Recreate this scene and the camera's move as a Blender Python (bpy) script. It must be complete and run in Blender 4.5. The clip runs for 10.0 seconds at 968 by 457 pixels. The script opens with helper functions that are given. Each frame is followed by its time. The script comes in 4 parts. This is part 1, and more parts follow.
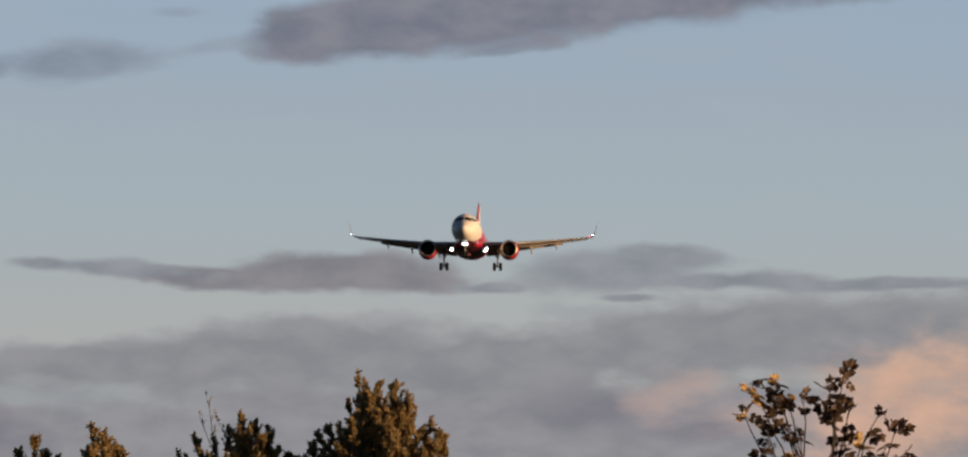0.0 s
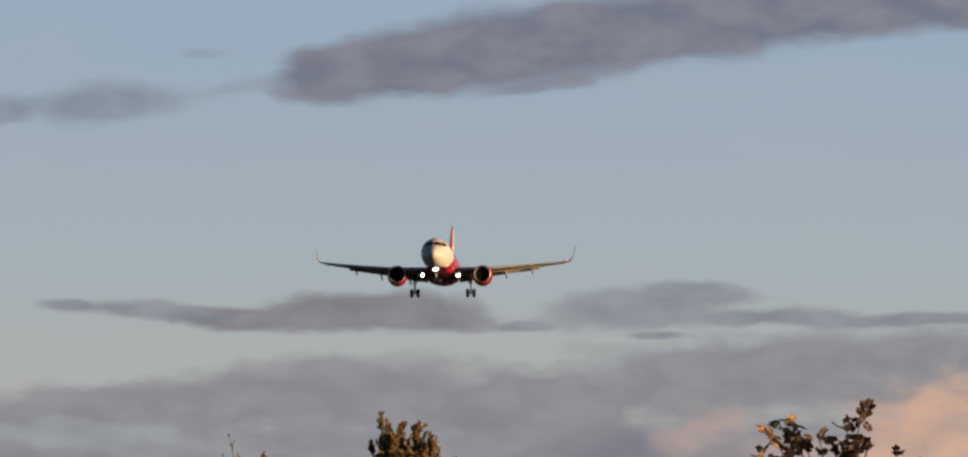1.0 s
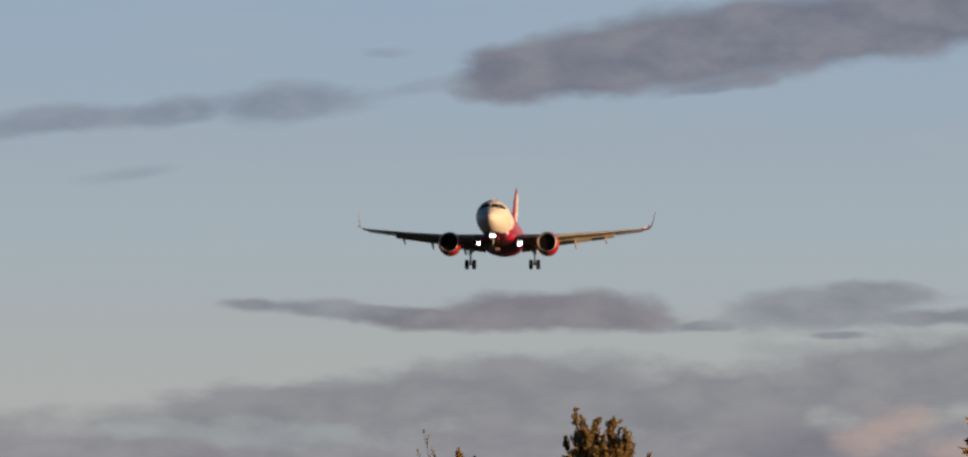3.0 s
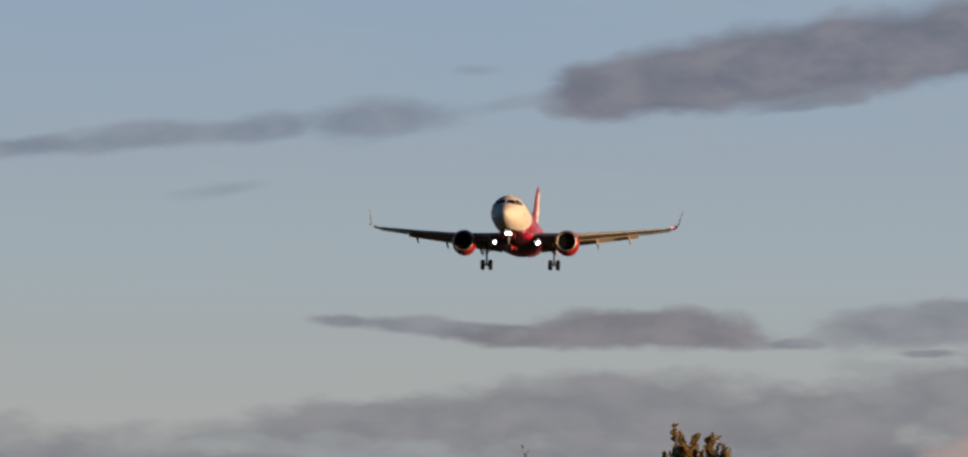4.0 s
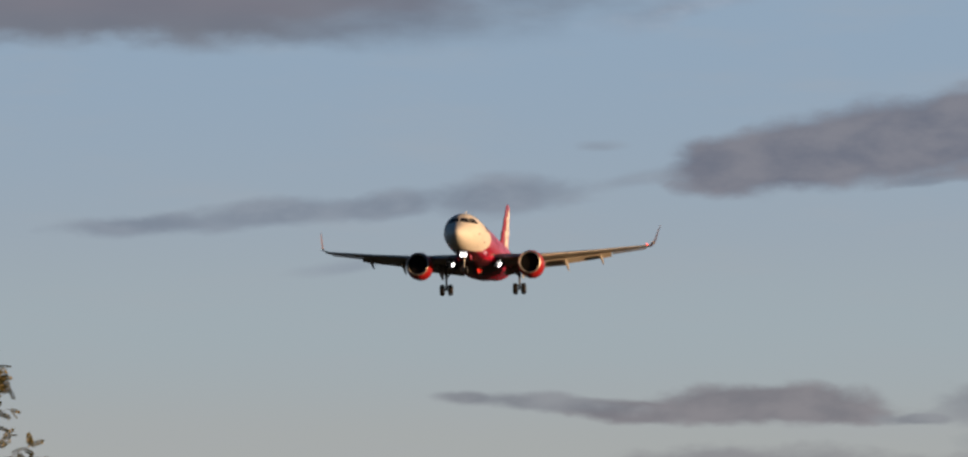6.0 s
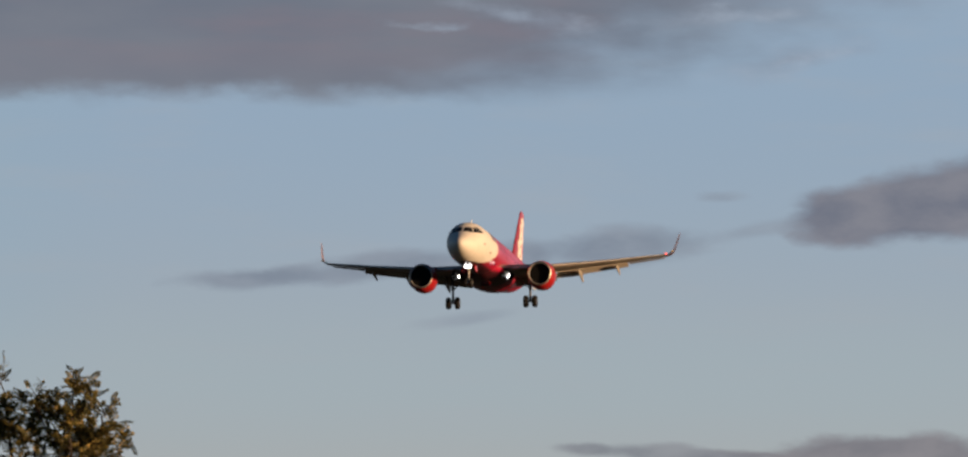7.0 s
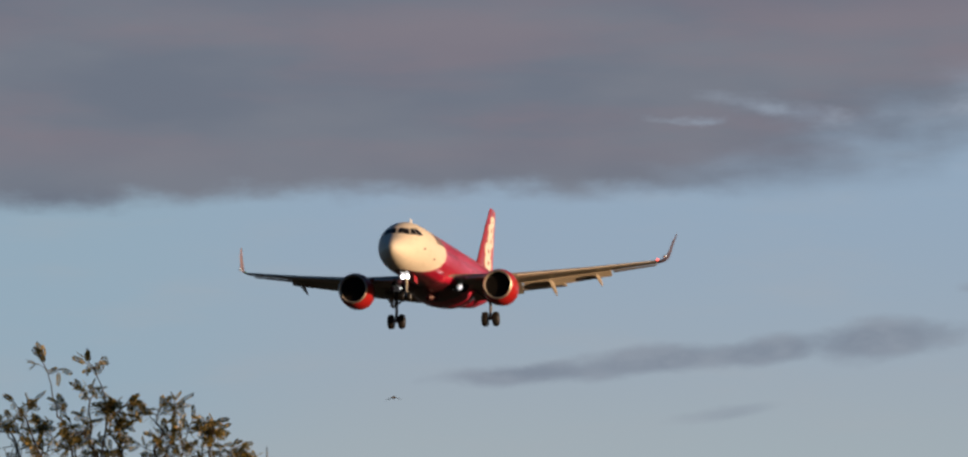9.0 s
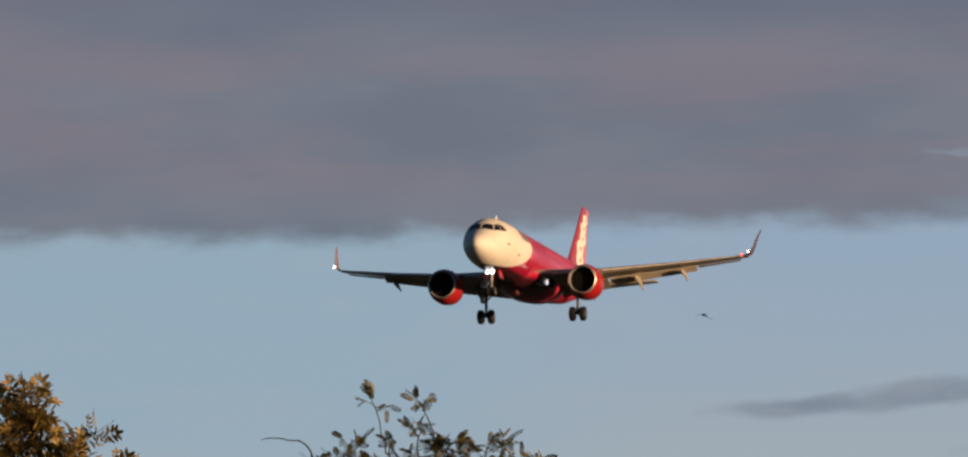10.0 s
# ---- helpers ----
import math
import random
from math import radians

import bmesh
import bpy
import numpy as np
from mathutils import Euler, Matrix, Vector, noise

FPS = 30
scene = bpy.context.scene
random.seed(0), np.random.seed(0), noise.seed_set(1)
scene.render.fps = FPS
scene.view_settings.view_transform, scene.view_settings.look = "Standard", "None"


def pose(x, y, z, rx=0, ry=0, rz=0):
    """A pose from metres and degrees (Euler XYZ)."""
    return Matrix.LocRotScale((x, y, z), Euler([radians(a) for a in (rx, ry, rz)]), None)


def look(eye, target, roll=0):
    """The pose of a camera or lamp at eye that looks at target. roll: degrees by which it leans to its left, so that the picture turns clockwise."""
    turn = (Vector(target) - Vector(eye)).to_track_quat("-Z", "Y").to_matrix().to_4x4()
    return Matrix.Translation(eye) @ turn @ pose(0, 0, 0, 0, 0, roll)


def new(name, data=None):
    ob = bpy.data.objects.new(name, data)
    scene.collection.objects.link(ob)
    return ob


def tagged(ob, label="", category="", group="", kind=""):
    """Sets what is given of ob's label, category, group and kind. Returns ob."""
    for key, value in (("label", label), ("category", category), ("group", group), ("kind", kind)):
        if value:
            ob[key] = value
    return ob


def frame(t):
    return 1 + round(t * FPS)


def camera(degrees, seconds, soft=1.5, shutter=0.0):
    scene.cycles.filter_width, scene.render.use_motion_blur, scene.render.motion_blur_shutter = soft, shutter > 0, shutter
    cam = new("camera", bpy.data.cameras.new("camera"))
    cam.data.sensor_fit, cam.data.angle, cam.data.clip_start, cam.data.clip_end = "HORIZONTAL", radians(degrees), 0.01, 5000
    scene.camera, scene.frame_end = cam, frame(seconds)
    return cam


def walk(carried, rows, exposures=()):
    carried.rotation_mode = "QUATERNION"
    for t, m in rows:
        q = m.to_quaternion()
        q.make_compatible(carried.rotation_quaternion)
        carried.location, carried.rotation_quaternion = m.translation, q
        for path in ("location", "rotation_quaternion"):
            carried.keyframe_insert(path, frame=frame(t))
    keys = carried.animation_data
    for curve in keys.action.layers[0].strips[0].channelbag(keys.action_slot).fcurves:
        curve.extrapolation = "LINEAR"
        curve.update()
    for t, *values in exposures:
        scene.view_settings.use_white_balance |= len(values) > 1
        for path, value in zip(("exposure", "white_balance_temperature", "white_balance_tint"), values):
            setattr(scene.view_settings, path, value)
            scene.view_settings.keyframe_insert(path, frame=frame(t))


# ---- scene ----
# ---------------------------------------------------------------- camera and its way
cam = camera(10.6, 10.0, soft=2.4)
PATH = [
    (0.0, look((0.096, 0, 1.743), (0.10, 498.46, 40.97), 0.21)),
    (0.5, look((0.112, 0, 1.771), (1.09, 498.42, 41.43), 0.15)),
    (1.0, look((0.190, 0, 1.776), (-2.42, 498.15, 44.70), -0.21)),
    (1.5, look((0.133, 0, 1.751), (-7.56, 497.99, 45.88), -0.41)),
    (2.0, look((0.037, 0, 1.738), (-10.85, 498.01, 44.90), -0.31)),
    (2.5, look((-0.040, 0, 1.707), (-14.70, 497.93, 44.70), -0.31)),
    (2.7, look((-0.001, 0, 1.722), (-16.91, 497.86, 44.68), -0.20)),
    (3.8, look((-0.173, 0, 1.691), (-27.05, 497.42, 44.76), 0.22)),
    (4.0, look((-0.186, 0, 1.690), (-28.74, 497.19, 46.22), 0.25)),
    (4.5, look((-0.053, 0, 1.588), (-31.27, 496.71, 49.59), 0.42)),
    (5.0, look((-0.024, 0, 1.632), (-34.40, 496.34, 51.28), 0.22)),
    (5.2, look((-0.021, 0, 1.637), (-35.14, 496.30, 51.21), 0.20)),
    (6.3, look((0.066, 0, 1.691), (-42.64, 495.31, 54.99), 0.07)),
    (6.5, look((0.071, 0, 1.693), (-44.21, 495.06, 56.04), 0.07)),
    (7.0, look((0.044, 0, 1.707), (-51.89, 494.06, 58.38), 0.05)),
    (7.5, look((0.045, 0, 1.679), (-59.35, 493.01, 60.08), 0.05)),
    (7.7, look((0.028, 0, 1.686), (-61.10, 492.74, 60.59), 0.05)),
    (8.0, look((-0.007, 0, 1.700), (-63.59, 492.23, 62.25), 0.08)),
    (8.5, look((0.000, 0, 1.689), (-68.62, 491.20, 65.07), -0.08)),
    (9.0, look((0.037, 0, 1.678), (-76.35, 489.73, 67.49), -0.36)),
    (9.3, look((0.056, 0, 1.698), (-89.39, 487.32, 68.92), -0.17)),
    (9.4, look((0.063, 0, 1.705), (-94.32, 486.31, 69.51), -0.10)),
    (9.5, look((0.070, 0, 1.712), (-100.53, 484.99, 70.01), -0.04)),
    (9.6, look((-0.032, 0, 1.714), (-102.22, 484.69, 69.81), -0.06)),
    (9.7, look((-0.134, 0, 1.717), (-103.29, 484.44, 70.11), -0.08)),
    (9.8, look((-0.235, 0, 1.720), (-104.41, 484.18, 70.41), -0.10)),
    (9.9, look((-0.337, 0, 1.723), (-103.43, 484.45, 70.55), -0.12)),
    (10.0, look((-0.439, 0, 1.726), (-102.87, 484.60, 70.75), -0.14)),
]
walk(cam, PATH, exposures=[(0.0, 0.56), (2.7, 0.56), (3.8, 0.47), (6.5, 0.47), (7.0, 0.51), (10.0, 0.51)])

# ---------------------------------------------------------------- world, sun, exposure
SUN_AZ, SUN_EL = 111.0, 4.5          # degrees from +y towards +x, and above the horizon
world = bpy.data.worlds.new("evening_sky")
scene.world = world
world.use_nodes = True
wn = world.node_tree.nodes
sky = wn.new("ShaderNodeTexSky")
sky.sky_type = 'NISHITA'
sky.sun_disc = False
sky.sun_elevation, sky.sun_rotation = radians(SUN_EL), radians(SUN_AZ)
sky.altitude, sky.air_density, sky.dust_density, sky.ozone_density = 50, 0.8, 0.2, 3.0
wn["Background"].inputs["Strength"].default_value = 0.045
world.node_tree.links.new(sky.outputs[0], wn["Background"].inputs["Color"])

sun = new("sun", bpy.data.lights.new("sun", "SUN"))
sun.data.energy, sun.data.angle, sun.data.color = 4.6, radians(0.55), (1.0, 0.62, 0.32)
to_sun = Vector((math.sin(radians(SUN_AZ)) * math.cos(radians(SUN_EL)), math.cos(radians(SUN_AZ)) * math.cos(radians(SUN_EL)), math.sin(radians(SUN_EL))))
sun.matrix_world = look(to_sun * 100, (0, 0, 0))


# ---------------------------------------------------------------- material helpers
class Nodes:
    """A node tree with short ways to add nodes."""

    def __init__(self, name):
        self.mat = bpy.data.materials.new(name)
        self.mat.use_nodes = True
        self.tree = self.mat.node_tree
        self.bsdf = self.tree.nodes["Principled BSDF"]
        self.out = self.tree.nodes["Material Output"]

    def add(self, kind, **props):
        n = self.tree.nodes.new(kind)
        for k, v in props.items():
            setattr(n, k, v)
        return n

    def put(self, socket, value):
        if isinstance(value, bpy.types.NodeSocket):
            self.tree.links.new(value, socket)
        else:
            socket.default_value = value

    def math(self, op, a, b=0.0, c=0.0, clamp=False):
        n = self.add("ShaderNodeMath", operation=op, use_clamp=clamp)
        for s, v in zip(n.inputs, (a, b, c)):
            self.put(s, v)
        return n.outputs[0]

    def mix(self, fac, a, b):
        n = self.add("ShaderNodeMix", data_type='RGBA')
        self.put(n.inputs[0], fac)
        self.put(n.inputs[6], a if not isinstance(a, tuple) else (*a, 1))
        self.put(n.inputs[7], b if not isinstance(b, tuple) else (*b, 1))
        return n.outputs[2]

    def noise(self, vec, scale, detail=4.0, rough=0.55):
        n = self.add("ShaderNodeTexNoise")
        if vec is not None:
            self.put(n.inputs["Vector"], vec)
        n.inputs["Scale"].default_value, n.inputs["Detail"].default_value, n.inputs["Roughness"].default_value = scale, detail, rough
        return n.outputs["Fac"]

    def ramp(self, value, lo, hi, a=0.0, b=1.0, smooth=True):
        n = self.add("ShaderNodeMapRange", interpolation_type='SMOOTHSTEP' if smooth else 'LINEAR')
        for s, v in zip(n.inputs, (value, lo, hi, a, b)):
            self.put(s, v)
        return n.outputs[0]

    def mapped(self, vec, loc=(0, 0, 0), rot=0.0, size=(1, 1, 1), way='TEXTURE'):
        n = self.add("ShaderNodeMapping", vector_type=way)
        self.put(n.inputs["Vector"], vec)
        n.inputs["Location"].default_value = loc
        n.inputs["Rotation"].default_value = (0, 0, rot)
        n.inputs["Scale"].default_value = size
        return n.outputs[0]

    def coords(self, which="Object"):
        return self.add("ShaderNodeTexCoord").outputs[which]

    def bump(self, height, strength=0.2, distance=0.02):
        n = self.add("ShaderNodeBump")
        n.inputs["Strength"].default_value, n.inputs["Distance"].default_value = strength, distance
        self.put(n.inputs["Height"], height)
        self.put(self.bsdf.inputs["Normal"], n.outputs[0])


def srgb(r, g, b):
    return tuple(c / 255 / 12.92 if c / 255 <= 0.04045 else ((c / 255 + 0.055) / 1.055) ** 2.4 for c in (r, g, b))


def painted(name, colour, rough=0.35, metal=0.0, dirt=0.25, scale=1.2, coat=0.0, gloss=0.5):
    """Paint or metal with broad grime and fine streaks."""
    n = Nodes(name)
    co = n.coords()
    broad = n.noise(co, scale, 5)
    fine = n.noise(n.mapped(co, size=(0.15, 1, 1), way='POINT'), scale * 9, 3)
    fac = n.math('MULTIPLY', n.math('ADD', n.ramp(broad, 0.4, 0.75), n.ramp(fine, 0.55, 0.8)), dirt * 0.5, clamp=True)
    dark = tuple(c * 0.55 + min(0.01, c * 0.2) for c in colour)
    n.put(n.bsdf.inputs["Base Color"], n.mix(fac, colour, dark))
    n.put(n.bsdf.inputs["Roughness"], n.ramp(broad, 0.2, 0.8, rough * 0.85, min(1, rough * 1.25)))
    n.bsdf.inputs["Metallic"].default_value = metal
    n.bsdf.inputs["Coat Weight"].default_value = coat
    n.bsdf.inputs["Specular IOR Level"].default_value = gloss
    return n.mat


def glowing(name, colour, strength):
    n = Nodes(name)
    n.bsdf.inputs["Base Color"].default_value = (*colour, 1)
    n.bsdf.inputs["Emission Color"].default_value = (*colour, 1)
    n.bsdf.inputs["Emission Strength"].default_value = strength
    return n.mat


def leafy(name, colours, rough=0.5, through_light=0.4):
    """Leaves that differ one from the next and let some light through."""
    n = Nodes(name)
    rnd = n.add("ShaderNodeNewGeometry").outputs["Random Per Island"]
    r = n.add("ShaderNodeValToRGB")
    els = r.color_ramp.elements
    for i, (pos, c) in enumerate(colours):
        e = els[i] if i < 2 else els.new(pos)
        e.position, e.color = pos, (*c, 1)
    n.put(r.inputs[0], rnd)
    vein = n.noise(n.coords(), 60, 3)
    col = n.mix(n.ramp(vein, 0.4, 0.7, 0, 0.35), r.outputs[0], (0.05, 0.032, 0.012))
    n.put(n.bsdf.inputs["Base Color"], col)
    n.bsdf.inputs["Roughness"].default_value = rough
    n.bsdf.inputs["Specular IOR Level"].default_value = 0.25
    tr = n.add("ShaderNodeBsdfTranslucent")
    n.put(tr.inputs["Color"], col)
    mx = n.add("ShaderNodeMixShader")
    mx.inputs[0].default_value = through_light
    n.put(mx.inputs[1], n.bsdf.outputs[0])
    n.put(mx.inputs[2], tr.outputs[0])
    n.put(n.out.inputs["Surface"], mx.outputs[0])
    return n.mat


def bark(name, colour):
    n = Nodes(name)
    co = n.coords()
    ridges = n.noise(n.mapped(co, size=(9, 9, 1.5), way='POINT'), 4, 6)
    n.put(n.bsdf.inputs["Base Color"], n.mix(n.ramp(ridges, 0.35, 0.7), tuple(c * 0.5 for c in colour), colour))
    n.bsdf.inputs["Roughness"].default_value = 0.9
    n.bump(ridges, 0.6, 0.02)
    return n.mat


def sky_backdrop_material():
    """Evening sky with cloud banks; the sheet's UV map is azimuth and elevation in degrees."""
    n = Nodes("evening_cloud_sky")
    uv = n.coords("UV")
    sep = n.add("ShaderNodeSeparateXYZ")
    n.put(sep.inputs[0], uv)
    az, el = sep.outputs[0], sep.outputs[1]
    # ragged edges: the place is shifted by noise, more along than across
    wide = n.mapped(uv, size=(1.0, 2.6, 1), way='POINT')
    n1 = n.noise(wide, 1.2, 6, 0.5)
    n2 = n.noise(n.mapped(wide, loc=(31, 17, 0), way='POINT'), 1.2, 6, 0.5)
    n3 = n.noise(n.mapped(uv, loc=(7, 3, 0), size=(0.85, 1.6, 1), way='POINT'), 1.8, 8, 0.54)

    def shifted(along, across):
        comb = n.add("ShaderNodeCombineXYZ")
        n.put(comb.inputs[0], n.math('ADD', az, n.math('MULTIPLY_ADD', n1, along, -along / 2)))
        n.put(comb.inputs[1], n.math('ADD', el, n.math('MULTIPLY_ADD', n2, across, -across / 2)))
        return comb.outputs[0]

    ragged, calm = shifted(1.3, 0.36), shifted(0.5, 0.15)

    def bank(ellipses, hard, rough=1.2, place=ragged):
        """How deep in a bank of ellipses (azimuth, elevation, half width, half height, tilt) a place lies."""
        least = None
        for a, e, rx, ry, tilt in ellipses:
            v = n.mapped(place, (a, e, 0), radians(-tilt), (rx, ry, 1))
            ln = n.add("ShaderNodeVectorMath", operation='LENGTH')
            n.put(ln.inputs[0], v)
            q = ln.outputs["Value"]
            least = q if least is None else n.math('SMOOTH_MIN', least, q, 0.25)
        q = n.math('ADD', least, n.math('MULTIPLY_ADD', n3, -rough, rough / 2))
        return n.ramp(q, 1.2, 1.2 - hard)

    g = n.ramp(el, 2.2, 8.6)
    colour = n.mix(g, srgb(170, 172, 169), srgb(146, 167, 188))
    mid = n.ramp(el, 3.6, 6.0)
    colour = n.mix(n.math('MULTIPLY', n.math('MULTIPLY', mid, n.math('SUBTRACT', 1.0, mid)), 1.6), colour, srgb(159, 176, 184))
    colour = n.mix(n.math('MULTIPLY', n.ramp(az, 9.5, 13.5, 0, 0.75), n.ramp(el, 4.5, 6.0)), colour, srgb(146, 170, 186))
    veil = n.ramp(n.noise(n.mapped(uv, size=(0.35, 1.6, 1), way='POINT'), 1.3, 6), 0.45, 0.8, 0, 0.25)
    colour = n.mix(veil, colour, srgb(166, 170, 176))
    shade = n.ramp(n3, 0.3, 0.7, 0, 1)

    def lay(mask, dark, pale, most=1.0):
        nonlocal colour
        colour = n.mix(n.math('MULTIPLY', mask, most), colour, n.mix(shade, dark, pale))

    # low bank over the horizon, with its sunlit heads
    low = n.ramp(n.math('SUBTRACT', el, n.math('MULTIPLY_ADD', n2, 0.6, -0.3)), 3.0, 2.6)
    lay(low, srgb(128, 128, 135), srgb(144, 143, 148), 0.9)
    lay(bank(LOW_BANK, 0.6, 0.9), srgb(129, 130, 136), srgb(142, 142, 146), 0.92)
    lay(bank(PALE_GAPS, 0.9), srgb(148, 153, 156), srgb(156, 161, 163), 0.65)
    lay(bank(DARK_LUMPS, 0.9), srgb(118, 117, 127), srgb(132, 129, 136), 0.8)
    lay(bank(LIT_HEADS, 1.1), srgb(186, 157, 142), srgb(206, 168, 146), 0.96)
    lay(bank(FAINT_HEADS, 1.1), srgb(164, 148, 146), srgb(178, 156, 148), 0.7)
    # long grey clouds in the open sky
    lay(bank(MIDDLE_CLOUDS, 0.55, 1.0, calm), srgb(120, 119, 126), srgb(136, 133, 138), 0.94)
    lay(bank(MIDDLE_FAINT, 0.75, 1.3, calm), srgb(124, 128, 136), srgb(143, 146, 152), 0.88)
    lay(bank(THIN_WISPS, 1.0, 0.8, calm), srgb(132, 142, 156), srgb(146, 155, 167), 0.55)
    lay(bank(WISPS, 0.8, 1.3, calm), srgb(122, 132, 147), srgb(138, 147, 160), 0.85)
    lay(bank(UPPER_CLOUDS, 0.55, 0.8, calm), srgb(111, 115, 129), srgb(129, 130, 140), 0.97)
    # broad bank overhead with a ragged lower edge
    edge = n.math('ADD', n.math('MULTIPLY_ADD', n1, -0.28, 0.14), n.math('MULTIPLY_ADD', n3, -0.3, 0.15))
    over = n.ramp(n.math('ADD', n.math('ADD', el, edge), n.ramp(az, 10.5, 14.0, 0, 0.16)), 7.82, 8.14)
    end = n.ramp(n.math('ADD', n.math('MULTIPLY_ADD', el, 3.0, -24.6), n.math('ADD', az, n.math('MULTIPLY_ADD', n1, 3.0, -1.5))), 2.5, 7.5)
    over = n.math('MULTIPLY', over, end)
    streak = n.noise(n.mapped(uv, size=(0.22, 0.62, 1), way='POINT'), 1.5, 4, 0.45)
    body = n.mix(n.ramp(streak, 0.32, 0.68), srgb(107, 114, 128), srgb(119, 123, 134))
    warm = n.noise(n.mapped(uv, loc=(3.3, 9.1, 0), size=(0.16, 0.8, 1), way='POINT'), 1.2, 5)
    body = n.mix(n.math('MULTIPLY', n.ramp(warm, 0.38, 0.62, 0, 0.58), n.ramp(el, 8.0, 8.7)), body, srgb(131, 119, 128))
    body = n.mix(n.ramp(el, 9.7, 10.7, 0, 0.7), body, srgb(97, 104, 122))
    colour = n.mix(n.math('MULTIPLY', over, 0.97), colour, body)
    lay(bank(BLUE_RIFTS, 1.3), srgb(132, 142, 158), srgb(158, 170, 186), 0.75)
    em = n.add("ShaderNodeEmission")
    n.put(em.inputs["Color"], colour)
    em.inputs["Strength"].default_value = 0.707
    n.put(n.out.inputs["Surface"], em.outputs[0])
    return n.mat


# cloud places: azimuth (left positive), elevation, half width, half height in degrees, tilt
LOW_BANK = [(4.4, 2.98, 1.9, 0.28, 2), (2.13, 3.08, 2.2, 0.44, 3), (-0.11, 3.0, 2.2, 0.42, 2), (-2.48, 3.25, 2.2, 0.5, 4), (-4.6, 3.3, 2.4, 0.55, 0), (-8.5, 3.1, 2.6, 0.5, 0), (11.5, 2.9, 3.2, 0.3, 0)]
PALE_GAPS = [(4.42, 2.65, 1.3, 0.18, 0), (5.65, 2.71, 1.4, 0.14, 0), (-1.0, 3.6, 0.5, 0.1, 0)]
DARK_LUMPS = [(-1.2, 2.5, 0.75, 0.36, 0), (-2.3, 2.3, 0.7, 0.2, 0), (5.3, 2.2, 0.6, 0.3, -20)]
LIT_HEADS = [(-4.75, 2.75, 1.4, 0.62, 10), (-4.6, 2.3, 1.5, 0.55, 10), (-6.3, 2.6, 1.4, 0.6, 0)]
FAINT_HEADS = [(-2.08, 2.68, 0.75, 0.3, 10), (-2.9, 2.45, 0.8, 0.25, 0)]
MIDDLE_CLOUDS = [(1.62, 4.02, 1.35, 0.24, 1), (0.95, 3.95, 0.8, 0.15, -3), (3.1, 3.94, 0.8, 0.13, -2)]
MIDDLE_FAINT = [(-1.4, 4.03, 1.2, 0.26, 2), (-2.0, 4.20, 0.8, 0.15, -4), (-2.8, 3.93, 1.2, 0.12, 0), (-4.2, 3.89, 1.9, 0.09, 0), (-1.6, 3.74, 0.4, 0.05, 0), (-0.1, 3.86, 0.45, 0.08, 0), (4.0, 4.03, 1.2, 0.11, -4), (4.8, 4.09, 0.5, 0.09, -4)]
WISPS = [(4.5, 6.30, 1.05, 0.24, 3), (5.7, 6.20, 1.0, 0.17, 5), (7.0, 6.09, 1.2, 0.17, 5), (8.3, 5.97, 1.1, 0.14, 4), (-0.29, 6.48, 0.65, 0.09, 8)]
THIN_WISPS = [(6.2, 5.52, 0.65, 0.09, 7), (3.39, 6.86, 0.3, 0.07, 0), (2.9, 6.5, 0.7, 0.12, 10)]
UPPER_CLOUDS = [(1.96, 6.62, 0.72, 0.34, 5), (1.15, 6.73, 1.1, 0.42, 7), (0.13, 6.9, 1.4, 0.47, 6), (-0.88, 7.03, 1.6, 0.47, 6), (-2.2, 7.2, 1.9, 0.46, 6), (-3.6, 7.34, 2.2, 0.4, 6), (-5.5, 7.45, 2.4, 0.36, 5)]
BLUE_RIFTS = [(5.5, 8.8, 0.9, 0.14, -10), (6.5, 8.75, 0.5, 0.05, 0), (3.4, 8.81, 0.95, 0.1, 5), (2.6, 8.35, 0.9, 0.18, 10)]

SKY = sky_backdrop_material()
WHITE_GREY = painted("grey_white_wing_paint", (0.32, 0.295, 0.265), 0.4, dirt=0.45)
DARK_METAL = painted("dark_gear_metal", (0.10, 0.10, 0.11), 0.5, 0.3)
PALE_METAL = painted("pale_gear_metal", (0.28, 0.28, 0.28), 0.4, 0.4)
BARE_METAL = painted("bare_aluminium_lip", (0.50, 0.48, 0.46), 0.48, 0.85, dirt=0.3)
RUBBER = painted("tyre_rubber", (0.014, 0.014, 0.016), 0.85, gloss=0.2)
RED_PAINT = painted("red_paint", (0.36, 0.014, 0.018), 0.34, dirt=0.2, coat=0.3)
FIN_RED = painted("crimson_fin_paint", (0.30, 0.035, 0.06), 0.35, dirt=0.2, coat=0.2)
WHITE_PAINT = painted("white_paint", (0.78, 0.76, 0.74), 0.35, dirt=0.15)
PINK_PAINT = painted("pink_paint", (0.46, 0.14, 0.20), 0.4, dirt=0.2)
GREY_PAINT = painted("grey_lettering_paint", (0.20, 0.16, 0.19), 0.45, dirt=0.1)
GLASS = painted("dark_cockpit_glass", (0.012, 0.013, 0.016), 0.08, dirt=0.05)
PINK_TIP = painted("dusty_pink_tip", (0.19, 0.14, 0.18), 0.55, dirt=0.3)
PLUM_TIP = painted("dark_plum_tip", (0.085, 0.075, 0.13), 0.5, dirt=0.3)
